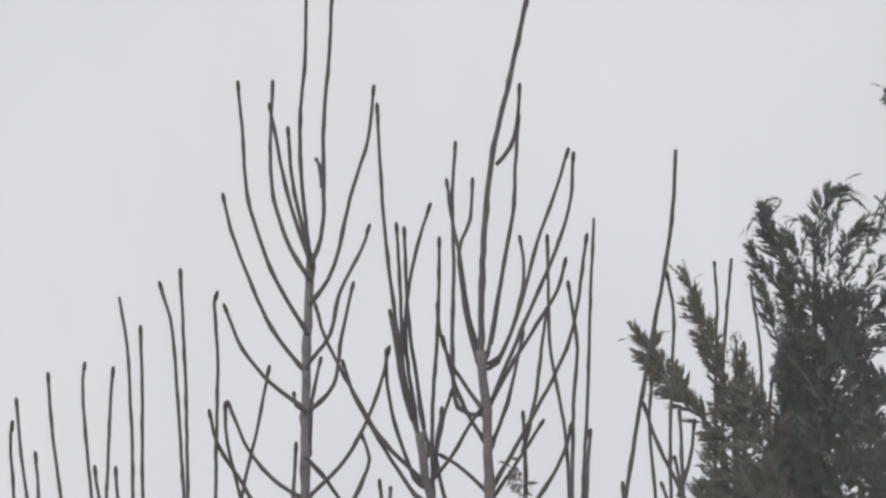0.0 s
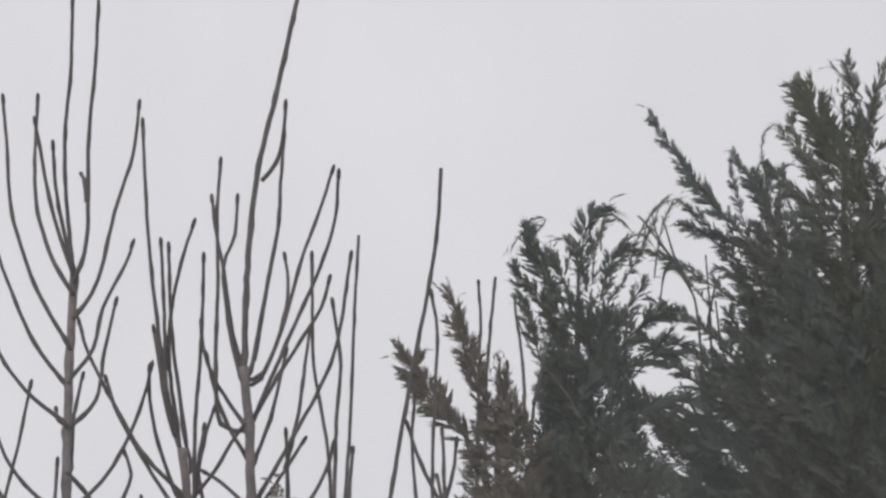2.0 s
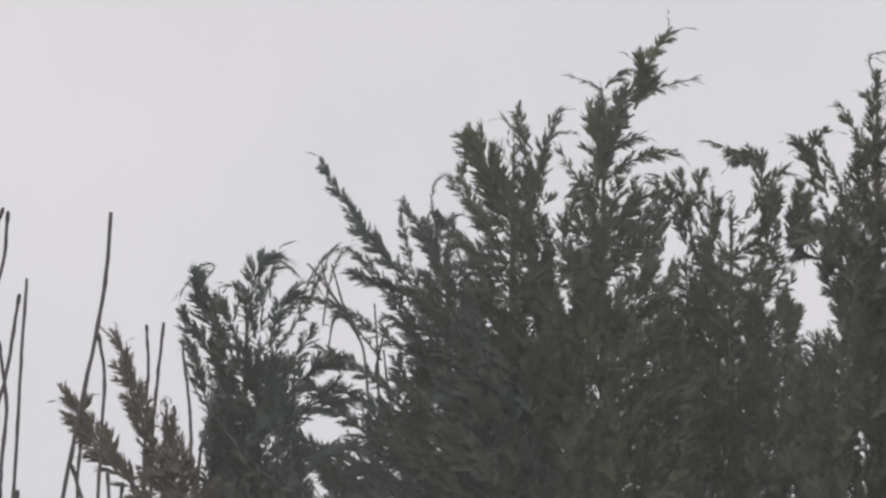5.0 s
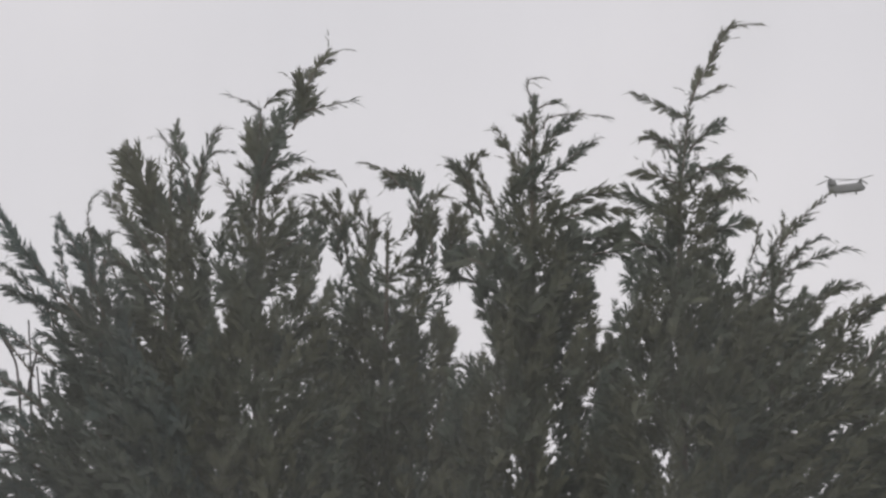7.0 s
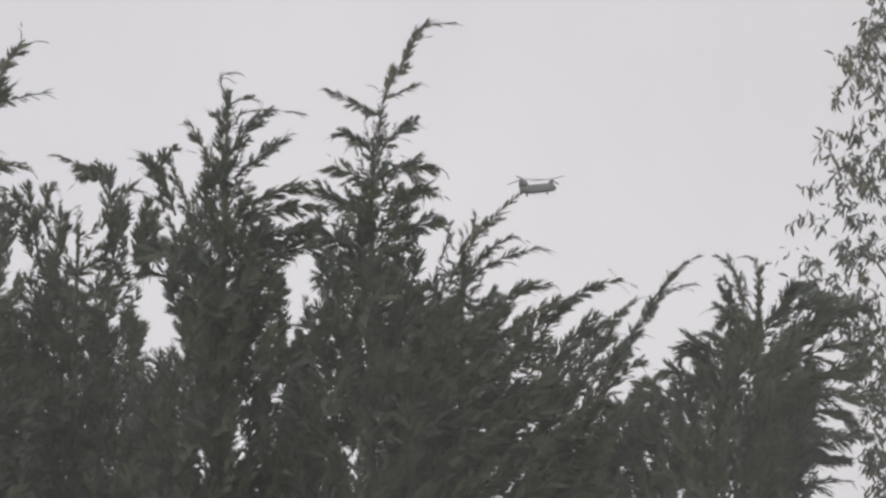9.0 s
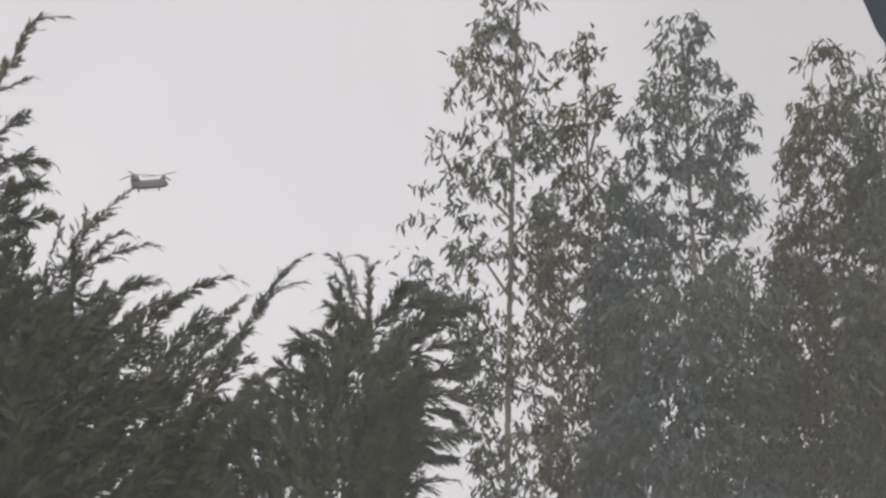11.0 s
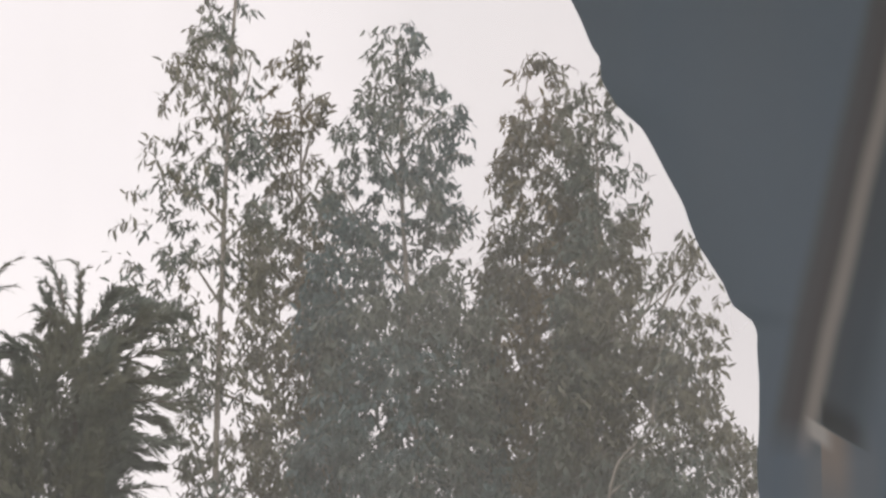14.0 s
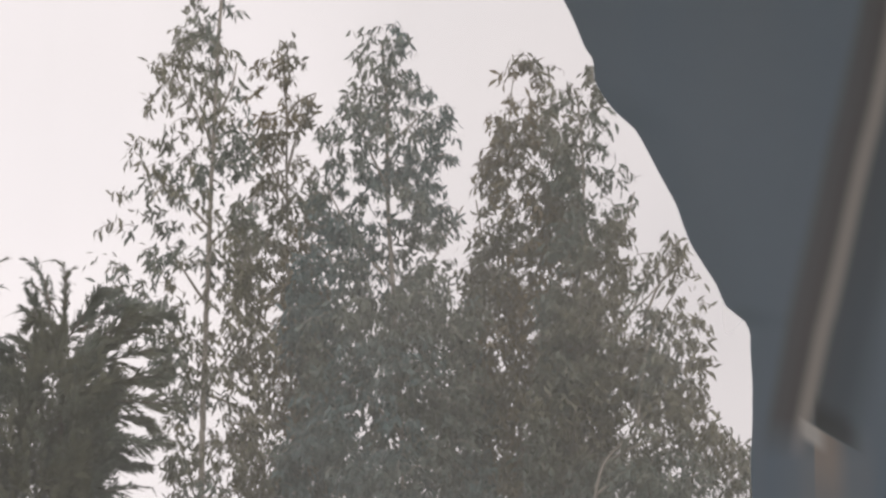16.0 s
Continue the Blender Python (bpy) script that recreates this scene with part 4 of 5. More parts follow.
# ---------------- row of cypresses
acc = []
tree = cypress(38.0, -8.964, 'low brownish cypress with feathery tips swept sideways')
fill(acc, [(8.022, 0.041, 0.051), (7.761, 0.132, 0.132), (7.344, 0.228, 0.228), (6.878, 0.381, 0.355), (6.362, 0.508, 0.558)], -0.4, 1.1)
plume(acc, (-0.261, 7.189), (-0.595, 7.605), (-0.931, 8.065), 0.152)
plume(acc, (-0.132, 7.552), (-0.286, 8.074), (-0.477, 8.61), 0.122)
plume(acc, (-0.107, 7.24), (-0.183, 7.604), (-0.312, 7.865), 0.102)
plume(acc, (0.021, 7.137), (0.074, 7.448), (-0.003, 7.865), 0.112)
plume(acc, (-0.441, 7.345), (-0.699, 7.657), (-0.843, 7.866), 0.102)
plume(acc, (-0.286, 7.97), (-0.363, 8.232), (-0.415, 8.494), 0.061)
plume(acc, (0.122, 6.516), (0.277, 6.929), (0.458, 7.24), 0.122)
plume(acc, (-0.699, 7.657), (-0.761, 7.892), (-0.699, 8.075), 0.071)
finish_cypress(tree, acc, 8.022, cypress_brown)
acc = []
tree = cypress(39.0, -7.871, 'rounded dark cypress with drooping feathery shoots')
fill(acc, [(9.154, 0.13, 0.13), (8.884, 0.313, 0.313), (8.56, 0.365, 0.443), (8.131, 0.365, 0.469), (7.596, 0.391, 0.495), (7.064, 0.417, 0.886), (6.482, 0.521, 1.146)], -0.2, 1.35)
plume(acc, (-0.19, 8.4), (-0.4, 8.724), (-0.601, 8.984), 0.104)
plume(acc, (-0.136, 8.615), (-0.346, 8.994), (-0.451, 9.373), 0.135)
plume(acc, (-0.082, 8.776), (-0.213, 9.047), (-0.265, 9.182), 0.083)
plume(acc, (0.077, 8.775), (0.054, 9.316), (0.253, 9.586), 0.125)
plume(acc, (0.209, 8.667), (0.318, 9.044), (0.515, 9.14), 0.104)
plume(acc, (0.131, 8.883), (0.187, 9.315), (0.321, 9.466), 0.052)
plume(acc, (0.34, 8.451), (0.527, 8.719), (0.608, 8.88), 0.083)
plume(acc, (-0.478, 9.157), (-0.515, 9.347), (-0.397, 9.438), 0.031)
plume(acc, (-0.398, 9.319), (-0.317, 9.454), (-0.424, 9.471), 0.026)
plume(acc, (0.133, 9.207), (0.135, 9.532), (0.348, 9.574), 0.042)
plume(acc, (0.212, 9.152), (0.252, 9.477), (0.427, 9.422), 0.031)
plume(acc, (0.397, 8.989), (0.479, 9.286), (0.638, 9.312), 0.036)
plume(acc, (0.477, 9.043), (0.613, 9.394), (0.827, 9.636), 0.031)
plume(acc, (0.714, 8.933), (0.799, 9.419), (0.933, 9.608), 0.026)
plume(acc, (0.61, 9.15), (0.693, 9.529), (0.934, 9.663), 0.026)
plume(acc, (-0.134, 8.938), (-0.079, 9.208), (-0.159, 9.29), 0.052)
plume(acc, (-0.324, 8.025), (-0.454, 8.455), (-0.559, 8.779), 0.083)
plume(acc, (0.289, 8.666), (0.557, 9.096), (0.774, 9.61), 0.052)
plume(acc, (-0.425, 9.156), (-0.504, 9.319), (-0.611, 9.239), 0.036)
plume(acc, (0.285, 8.129), (0.604, 8.449), (0.843, 8.529), 0.125)
plume(acc, (0.336, 7.915), (0.708, 8.181), (0.972, 8.233), 0.146)
plume(acc, (0.385, 7.488), (0.703, 7.699), (1.072, 7.751), 0.135)
finish_cypress(tree, acc, 9.154, cypress_blue)
acc = []
tree = cypress(40.0, -5.086, 'dark cypress with long raking shoots')
fill(acc, [(10.046, 0.027, 0.027), (9.656, 0.214, 0.107), (9.267, 0.427, 0.214), (8.935, 0.427, 0.321), (8.604, 0.588, 0.641), (8.054, 1.015, 0.855), (7.29, 1.443, 1.015)], -0.6, 1.2)
plume(acc, (-0.048, 9.156), (-0.766, 9.982), (-1.247, 10.749), 0.108)
plume(acc, (0.002, 9.6), (-0.22, 9.932), (-0.443, 10.349), 0.088)
plume(acc, (0.061, 9.157), (-0.596, 9.483), (-0.935, 9.646), 0.104)
plume(acc, (-0.206, 8.712), (-0.863, 9.148), (-1.301, 9.365), 0.080)
plume(acc, (0.227, 8.826), (-0.051, 9.489), (-0.221, 10.1), 0.096)
plume(acc, (0.165, 9.658), (0.025, 10.047), (0.105, 10.215), 0.056)
plume(acc, (-0.056, 9.934), (-0.169, 10.324), (-0.089, 10.549), 0.024)
plume(acc, (0.446, 8.718), (0.169, 9.269), (-0.107, 9.655), 0.080)
plume(acc, (-0.473, 8.379), (-0.911, 8.706), (-1.294, 8.923), 0.088)
plume(acc, (-0.574, 7.831), (-1.176, 8.373), (-1.56, 8.7), 0.120)
plume(acc, (-0.085, 7.507), (-0.577, 8.049), (-0.907, 8.431), 0.120)
plume(acc, (-0.999, 7.391), (-1.385, 7.933), (-1.769, 8.258), 0.120)
plume(acc, (0.451, 8.058), (0.014, 8.439), (-0.26, 8.656), 0.120)
plume(acc, (-0.729, 7.284), (-1.112, 7.717), (-1.383, 7.824), 0.120)
plume(acc, (0.079, 7.291), (-0.194, 7.615), (-0.52, 7.831), 0.137)
plume(acc, (0.665, 8.389), (0.337, 8.717), (0.063, 8.935), 0.104)
plume(acc, (-0.155, 9.196), (-0.379, 9.754), (-0.474, 10.286), 0.060)
plume(acc, (-0.016, 9.528), (-0.204, 9.92), (-0.268, 10.133), 0.060)
plume(acc, (0.008, 9.195), (-0.151, 9.696), (-0.093, 10.086), 0.070)
plume(acc, (-0.319, 9.087), (-0.643, 9.534), (-0.969, 9.815), 0.070)
plume(acc, (-0.372, 9.309), (-0.56, 9.756), (-0.75, 9.981), 0.050)
plume(acc, (-0.266, 8.865), (-0.535, 9.311), (-0.725, 9.534), 0.070)
plume(acc, (-0.158, 8.754), (-0.428, 9.088), (-0.645, 9.201), 0.080)
plume(acc, (0.06, 8.863), (-0.099, 9.307), (-0.26, 9.642), 0.090)
plume(acc, (-0.647, 8.758), (-0.918, 9.092), (-1.054, 9.176), 0.050)
finish_cypress(tree, acc, 10.046, cypress_blue)
acc = []
tree = cypress(41.0, -4.186, 'dense dark cypress with a blunt raked crown')
fill(acc, [(11.209, 0.055, 0.055), (11.007, 0.192, 0.192), (10.777, 0.274, 0.246), (10.432, 0.383, 0.3), (10.031, 0.465, 0.34), (9.574, 0.548, 0.42), (9.12, 0.657, 0.548), (8.554, 0.712, 0.657), (7.433, 0.876, 0.767)], -0.4, 1.00)
plume(acc, (0.027, 10.145), (-0.202, 10.775), (-0.443, 11.258), 0.181)
plume(acc, (0.192, 10.663), (0.105, 11.066), (0.052, 11.511), 0.090)
plume(acc, (0.249, 10.606), (0.302, 11.067), (0.469, 11.474), 0.090)
plume(acc, (-0.141, 10.087), (-0.424, 10.486), (-0.652, 10.829), 0.074)
plume(acc, (0.247, 10.836), (0.358, 11.183), (0.611, 11.272), 0.041)
plume(acc, (-0.197, 10.144), (-0.482, 10.658), (-0.485, 10.946), 0.083)
plume(acc, (0.19, 11.066), (0.02, 11.238), (-0.094, 11.353), 0.033)
plume(acc, (-0.195, 9.915), (-0.59, 10.198), (-0.76, 10.368), 0.090)
plume(acc, (-0.082, 9.687), (-0.42, 10.027), (-0.644, 10.026), 0.090)
finish_cypress(tree, acc, 11.209)
acc = []
tree = cypress(40.0, -2.933, 'tall cypress with a leaning feathery leader')
fill(acc, [(11.04, 0.064, 0.064), (10.674, 0.187, 0.214), (10.337, 0.3, 0.42), (9.945, 0.4, 0.66), (9.61, 0.45, 0.72), (9.388, 0.47, 0.8), (9.165, 0.534, 0.801), (8.833, 0.748, 0.908), (7.297, 0.908, 0.962)], 0.1, 1.05)
plume(acc, (-0.084, 10.449), (0.134, 11.182), (0.464, 11.693), 0.128)
plume(acc, (0.299, 11.239), (0.381, 11.466), (0.354, 11.693), 0.139)
plume(acc, (0.409, 11.522), (0.492, 11.807), (0.674, 12.035), 0.096)
plume(acc, (-0.018, 10.561), (-0.042, 10.955), (-0.01, 11.306), 0.182)
plume(acc, (-0.02, 11.238), (-0.004, 11.379), (-0.021, 11.464), 0.048)
plume(acc, (-0.004, 11.453), (-0.143, 11.521), (-0.319, 11.577), 0.037)
plume(acc, (0.023, 11.464), (0.106, 11.578), (0.271, 11.647), 0.075)
plume(acc, (0.382, 11.409), (0.602, 11.455), (0.895, 11.524), 0.053)
plume(acc, (0.025, 10.561), (0.355, 10.787), (0.739, 10.822), 0.080)
plume(acc, (0.246, 10.057), (0.52, 10.338), (0.41, 10.562), 0.064)
plume(acc, (0.025, 10.786), (0.19, 10.9), (0.354, 10.928), 0.075)
plume(acc, (-0.084, 10.392), (-0.304, 10.616), (-0.415, 10.841), 0.075)
plume(acc, (0.136, 10.169), (0.41, 10.394), (0.629, 10.338), 0.085)
plume(acc, (0.299, 11.154), (0.217, 11.097), (0.162, 11.041), 0.085)
finish_cypress(tree, acc, 11.040)
acc = []
tree = cypress(41.0, -1.170, 'cypress with an arching top shoot')
fill(acc, [(10.551, 0.192, 0.219), (10.35, 0.34, 0.411), (10.092, 0.438, 0.548), (9.806, 0.6, 0.62), (9.635, 0.7, 0.64), (9.266, 0.685, 0.685), (9.124, 0.712, 0.821), (8.897, 0.821, 0.986), (7.436, 0.931, 0.986)], 0.0, 1.15)
plume(acc, (-0.392, 10.151), (-0.476, 10.553), (-0.504, 10.852), 0.093)
plume(acc, (-0.28, 10.265), (-0.335, 10.667), (-0.251, 10.863), 0.071)
plume(acc, (0.226, 10.378), (0.284, 10.895), (0.003, 11.023), 0.099)
plume(acc, (0.115, 10.896), (-0.053, 11.07), (-0.267, 11.157), 0.044)
plume(acc, (0.256, 10.838), (0.144, 10.925), (0.059, 10.954), 0.099)
plume(acc, (0.449, 10.148), (0.423, 10.549), (0.509, 10.837), 0.088)
plume(acc, (0.561, 10.09), (0.619, 10.434), (0.677, 10.721), 0.099)
plume(acc, (0.253, 10.148), (0.338, 10.435), (0.311, 10.722), 0.077)
plume(acc, (-0.504, 10.266), (-0.56, 10.61), (-0.785, 10.784), 0.066)
plume(acc, (-0.168, 10.15), (-0.195, 10.437), (-0.279, 10.609), 0.099)
plume(acc, (0.339, 10.607), (0.452, 10.779), (0.621, 10.779), 0.049)
plume(acc, (0.672, 9.975), (0.618, 10.262), (0.732, 10.548), 0.110)
plume(acc, (0.84, 10.032), (0.73, 10.261), (0.788, 10.606), 0.099)
plume(acc, (0.392, 9.976), (0.337, 10.263), (0.451, 10.549), 0.110)
plume(acc, (-0.673, 10.037), (-0.701, 10.324), (-0.588, 10.611), 0.110)
plume(acc, (-0.448, 10.094), (-0.493, 10.266), (-0.381, 10.524), 0.099)
plume(acc, (-0.224, 10.093), (-0.167, 10.322), (-0.111, 10.494), 0.088)
finish_cypress(tree, acc, 10.551)
acc = []
tree = cypress(40.0, 0.864, 'dark cypress with a hooked leading shoot')
fill(acc, [(11.452, 0.043, 0.043), (11.169, 0.118, 0.128), (10.831, 0.192, 0.203), (10.55, 0.321, 0.294), (10.27, 0.534, 0.427), (9.879, 0.524, 0.588), (9.489, 0.492, 0.598), (9.378, 0.508, 0.801), (9.156, 0.508, 0.882), (9.018, 0.534, 0.882), (8.88, 0.801, 0.882), (8.715, 0.855, 0.908), (7.291, 0.908, 0.962)], 0.1, 1.05)
plume(acc, (-0.021, 10.438), (-0.042, 11.057), (0.018, 11.622), 0.085)
plume(acc, (0.017, 11.508), (-0.063, 11.708), (0.102, 11.734), 0.027)
plume(acc, (-0.046, 10.663), (-0.207, 11.002), (-0.37, 11.309), 0.085)
plume(acc, (0.039, 10.999), (0.206, 11.223), (0.4, 11.39), 0.096)
plume(acc, (0.097, 11.224), (0.235, 11.364), (0.756, 11.34), 0.037)
plume(acc, (0.064, 10.718), (0.34, 10.939), (0.605, 11.116), 0.080)
plume(acc, (0.17, 10.436), (0.555, 10.6), (0.801, 10.597), 0.096)
plume(acc, (0.169, 10.324), (0.607, 10.431), (0.935, 10.427), 0.096)
plume(acc, (-0.487, 10.331), (-0.622, 10.67), (-0.785, 10.868), 0.096)
plume(acc, (-0.596, 10.388), (-0.648, 10.782), (-0.493, 10.949), 0.085)
plume(acc, (-0.649, 10.614), (-0.703, 10.783), (-0.812, 10.886), 0.075)
plume(acc, (0.166, 10.044), (0.605, 10.207), (0.878, 10.26), 0.118)
plume(acc, (-0.377, 10.442), (-0.485, 10.668), (-0.538, 10.826), 0.075)
plume(acc, (0.014, 11.169), (-0.068, 11.283), (-0.105, 11.34), 0.053)
plume(acc, (0.273, 9.876), (0.711, 10.038), (0.928, 9.925), 0.128)
plume(acc, (-0.436, 9.828), (-0.654, 9.941), (-0.764, 9.831), 0.107)
plume(acc, (-0.381, 9.939), (-0.626, 10.053), (-0.79, 9.999), 0.096)
plume(acc, (-0.492, 9.661), (-0.655, 9.774), (-0.819, 9.748), 0.085)
plume(acc, (0.044, 11.451), (0.155, 11.506), (0.292, 11.505), 0.048)
finish_cypress(tree, acc, 11.452)
acc = []
tree = cypress(39.5, 2.905, 'spired cypress with a slender leaning tip')
fill(acc, [(11.107, 0.074, 0.074), (10.884, 0.19, 0.19), (10.606, 0.253, 0.264), (10.273, 0.327, 0.348), (9.941, 0.517, 0.448), (9.666, 0.549, 0.554), (9.391, 0.66, 0.633), (8.516, 0.844, 0.844), (7.434, 0.95, 0.95)], 0.1, 1.05)
plume(acc, (-0.025, 10.273), (0.048, 10.94), (0.116, 11.498), 0.069)
plume(acc, (0.088, 11.33), (0.226, 11.666), (0.392, 12.002), 0.079)
plume(acc, (0.309, 11.778), (0.392, 12.002), (0.53, 12.159), 0.058)
plume(acc, (0.337, 11.862), (0.447, 12.058), (0.775, 12.112), 0.026)
plume(acc, (0.06, 11.191), (-0.157, 11.304), (-0.45, 11.457), 0.069)
plume(acc, (0.07, 10.884), (0.195, 11.022), (0.386, 11.133), 0.095)
plume(acc, (0.004, 10.828), (-0.158, 10.969), (-0.332, 10.998), 0.090)
plume(acc, (0.003, 10.55), (-0.24, 10.663), (-0.403, 10.719), 0.095)
plume(acc, (0.03, 10.606), (0.329, 10.715), (0.573, 10.73), 0.095)
plume(acc, (0.002, 10.273), (-0.296, 10.358), (-0.539, 10.525), 0.095)
plume(acc, (0.11, 10.272), (0.381, 10.437), (0.544, 10.436), 0.095)
plume(acc, (0.109, 10.051), (0.433, 10.132), (0.596, 10.159), 0.106)
plume(acc, (0.171, 11.442), (0.307, 11.497), (0.422, 11.552), 0.053)
plume(acc, (0.167, 10.716), (0.437, 10.603), (0.49, 10.464), 0.063)
plume(acc, (-0.162, 9.942), (-0.432, 9.999), (-0.513, 10.165), 0.095)
finish_cypress(tree, acc, 11.107)
acc = []
tree = cypress(40.0, 4.158, 'cypress with branches swept to one side by the wind')
fill(acc, [(10.164, 0.135, 0.030), (10.163, 0.135, 0.030), (9.939, 0.188, 0.086), (9.885, 0.205, 0.113), (9.604, 0.295, 0.342), (9.414, 0.340, 0.497), (9.110, 0.412, 0.879), (9.049, 0.427, 0.939), (8.780, 0.465, 1.206), (8.395, 0.518, 1.396), (8.010, 0.572, 1.477), (7.948, 0.581, 1.490), (7.507, 0.683, 1.585), (7.500, 0.685, 1.585)], 0.7, 1.9)
plume(acc, (-0.132, 9.661), (0.166, 10.165), (0.603, 10.588), 0.070)
plume(acc, (-0.215, 9.883), (-0.135, 10.163), (-0.19, 10.286), 0.050)
plume(acc, (-0.051, 9.94), (0.095, 10.192), (0.111, 10.377), 0.045)
plume(acc, (0.005, 9.661), (0.386, 9.942), (0.813, 10.029), 0.060)
plume(acc, (0.224, 9.357), (0.496, 9.581), (0.835, 9.666), 0.080)
plume(acc, (0.607, 8.943), (1.043, 9.5), (1.524, 9.692), 0.075)
plume(acc, (0.443, 9.219), (0.743, 9.415), (1.097, 9.5), 0.070)
plume(acc, (0.989, 8.779), (1.343, 9.224), (1.672, 9.531), 0.070)
plume(acc, (1.152, 8.284), (1.671, 9.197), (2.139, 9.868), 0.080)
plume(acc, (1.698, 9.225), (1.946, 9.56), (2.237, 9.69), 0.045)
plume(acc, (1.836, 9.504), (2.029, 9.756), (2.276, 9.914), 0.035)
plume(acc, (1.206, 8.394), (1.533, 8.781), (1.713, 8.882), 0.080)
plume(acc, (1.152, 8.504), (1.452, 8.975), (1.698, 9.17), 0.070)
plume(acc, (1.315, 8.229), (1.587, 8.505), (1.784, 8.661), 0.070)
plume(acc, (0.88, 8.834), (1.152, 9.167), (1.425, 9.363), 0.090)
plume(acc, (0.004, 9.773), (0.276, 10.026), (0.495, 10.111), 0.060)
plume(acc, (0.935, 8.008), (1.261, 8.559), (1.561, 9.058), 0.110)
plume(acc, (0.826, 8.282), (1.152, 8.835), (1.425, 9.196), 0.110)
plume(acc, (0.662, 8.612), (0.988, 9.055), (1.261, 9.334), 0.110)
plume(acc, (0.444, 8.832), (0.715, 9.276), (0.961, 9.472), 0.100)
plume(acc, (0.226, 9.107), (0.442, 9.441), (0.66, 9.609), 0.090)
plume(acc, (-0.049, 9.494), (0.113, 9.829), (0.249, 10.025), 0.080)
plume(acc, (1.206, 7.954), (1.478, 8.285), (1.642, 8.561), 0.100)
plume(acc, (0.989, 8.503), (1.315, 8.836), (1.588, 9.003), 0.090)
finish_cypress(tree, acc, 10.164)
acc = []
tree = cypress(41.0, 8.238, 'broad low cypress with dense dark foliage')
fill(acc, [(9.912, 0.142, 0.030), (9.823, 0.201, 0.249), (9.742, 0.255, 0.318), (9.565, 0.283, 0.470), (9.373, 0.314, 0.531), (9.223, 0.556, 0.578), (9.165, 0.650, 0.587), (8.924, 0.875, 0.624), (8.883, 0.943, 0.630), (8.756, 1.154, 0.576), (8.589, 1.489, 0.505), (8.546, 1.561, 0.487), (8.339, 1.908, 0.519), (8.208, 1.972, 0.539), (7.985, 2.081, 0.287), (7.656, 2.241, 0.362), (7.637, 2.241, 0.366)], 0.15, 1.65)
plume(acc, (-0.145, 9.57), (-0.214, 9.97), (-0.404, 10.167), 0.060)
plume(acc, (-0.004, 9.626), (0.015, 9.968), (-0.084, 10.158), 0.050)
plume(acc, (0.215, 9.226), (0.637, 9.535), (1.057, 9.583), 0.110)
plume(acc, (0.157, 9.0), (0.605, 9.195), (0.997, 9.288), 0.120)
plume(acc, (0.212, 8.83), (0.658, 8.939), (0.993, 8.993), 0.120)
plume(acc, (0.266, 8.716), (0.767, 8.712), (1.128, 8.681), 0.110)
plume(acc, (0.208, 8.435), (0.651, 8.336), (1.078, 8.271), 0.110)
plume(acc, (0.094, 8.155), (0.482, 8.124), (0.826, 8.11), 0.110)
plume(acc, (-0.02, 7.875), (0.368, 7.816), (0.767, 7.858), 0.100)
plume(acc, (-0.021, 7.707), (0.311, 7.649), (0.587, 7.619), 0.100)
plume(acc, (0.161, 9.397), (0.499, 9.679), (0.779, 9.705), 0.100)
plume(acc, (0.326, 9.112), (0.608, 9.393), (0.832, 9.448), 0.100)
plume(acc, (0.32, 8.547), (0.654, 8.572), (0.903, 8.486), 0.100)
plume(acc, (0.159, 9.113), (0.496, 9.394), (0.666, 9.563), 0.110)
plume(acc, (0.151, 8.267), (0.428, 8.236), (0.705, 8.206), 0.100)
plume(acc, (-0.007, 9.285), (0.219, 9.624), (0.333, 9.794), 0.100)
plume(acc, (-0.177, 9.003), (-0.483, 9.204), (-0.678, 9.251), 0.120)
plume(acc, (-0.402, 8.778), (-0.707, 8.95), (-0.891, 8.997), 0.120)
plume(acc, (-0.202, 9.4), (-0.284, 9.628), (-0.328, 9.8), 0.090)
plume(acc, (-0.682, 8.555), (-0.987, 8.755), (-1.182, 8.813), 0.120)
plume(acc, (-0.006, 9.398), (-0.229, 9.543), (-0.352, 9.458), 0.100)
plume(acc, (-1.016, 8.388), (-1.294, 8.559), (-1.461, 8.645), 0.120)
plume(acc, (-0.456, 9.005), (-0.622, 9.176), (-0.762, 9.093), 0.100)
plume(acc, (-0.848, 8.725), (-1.042, 8.868), (-1.126, 8.897), 0.100)
plume(acc, (-0.088, 9.627), (-0.255, 9.828), (-0.36, 9.914), 0.060)
plume(acc, (-0.174, 9.4), (-0.312, 9.583), (-0.418, 9.63), 0.060)
plume(acc, (-0.232, 9.173), (-0.398, 9.328), (-0.537, 9.375), 0.060)
plume(acc, (0.052, 9.683), (-0.002, 9.911), (0.083, 10.053), 0.050)
plume(acc, (0.247, 9.567), (0.332, 9.737), (0.473, 9.821), 0.070)
finish_cypress(tree, acc, 9.912)

# ---------------- clump of gum trees
tree = gum_tree(43.0, 10.135, 'tall gum tree with a pale slim trunk and hanging leaves')
stem(tree, 'trunk', [(0.01, -0.1), (0.019, 4.403), (0.021, 7.339), (0.01, 8.158), (0.022, 9.101), (0.059, 10.593), (0.099, 11.801), (0.14, 12.838), (0.195, 13.762)], 0.0672, 0.0172, gum_bark, 0)
stem(tree, 'limb', [(0.033, 10.113), (-0.175, 10.411), (-0.383, 10.71)], 0.0195, 0.0075, gum_bark, 0)
stem(tree, 'limb', [(0.087, 10.893), (-0.24, 11.253), (-0.537, 11.553)], 0.0195, 0.0075, gum_bark, 0)
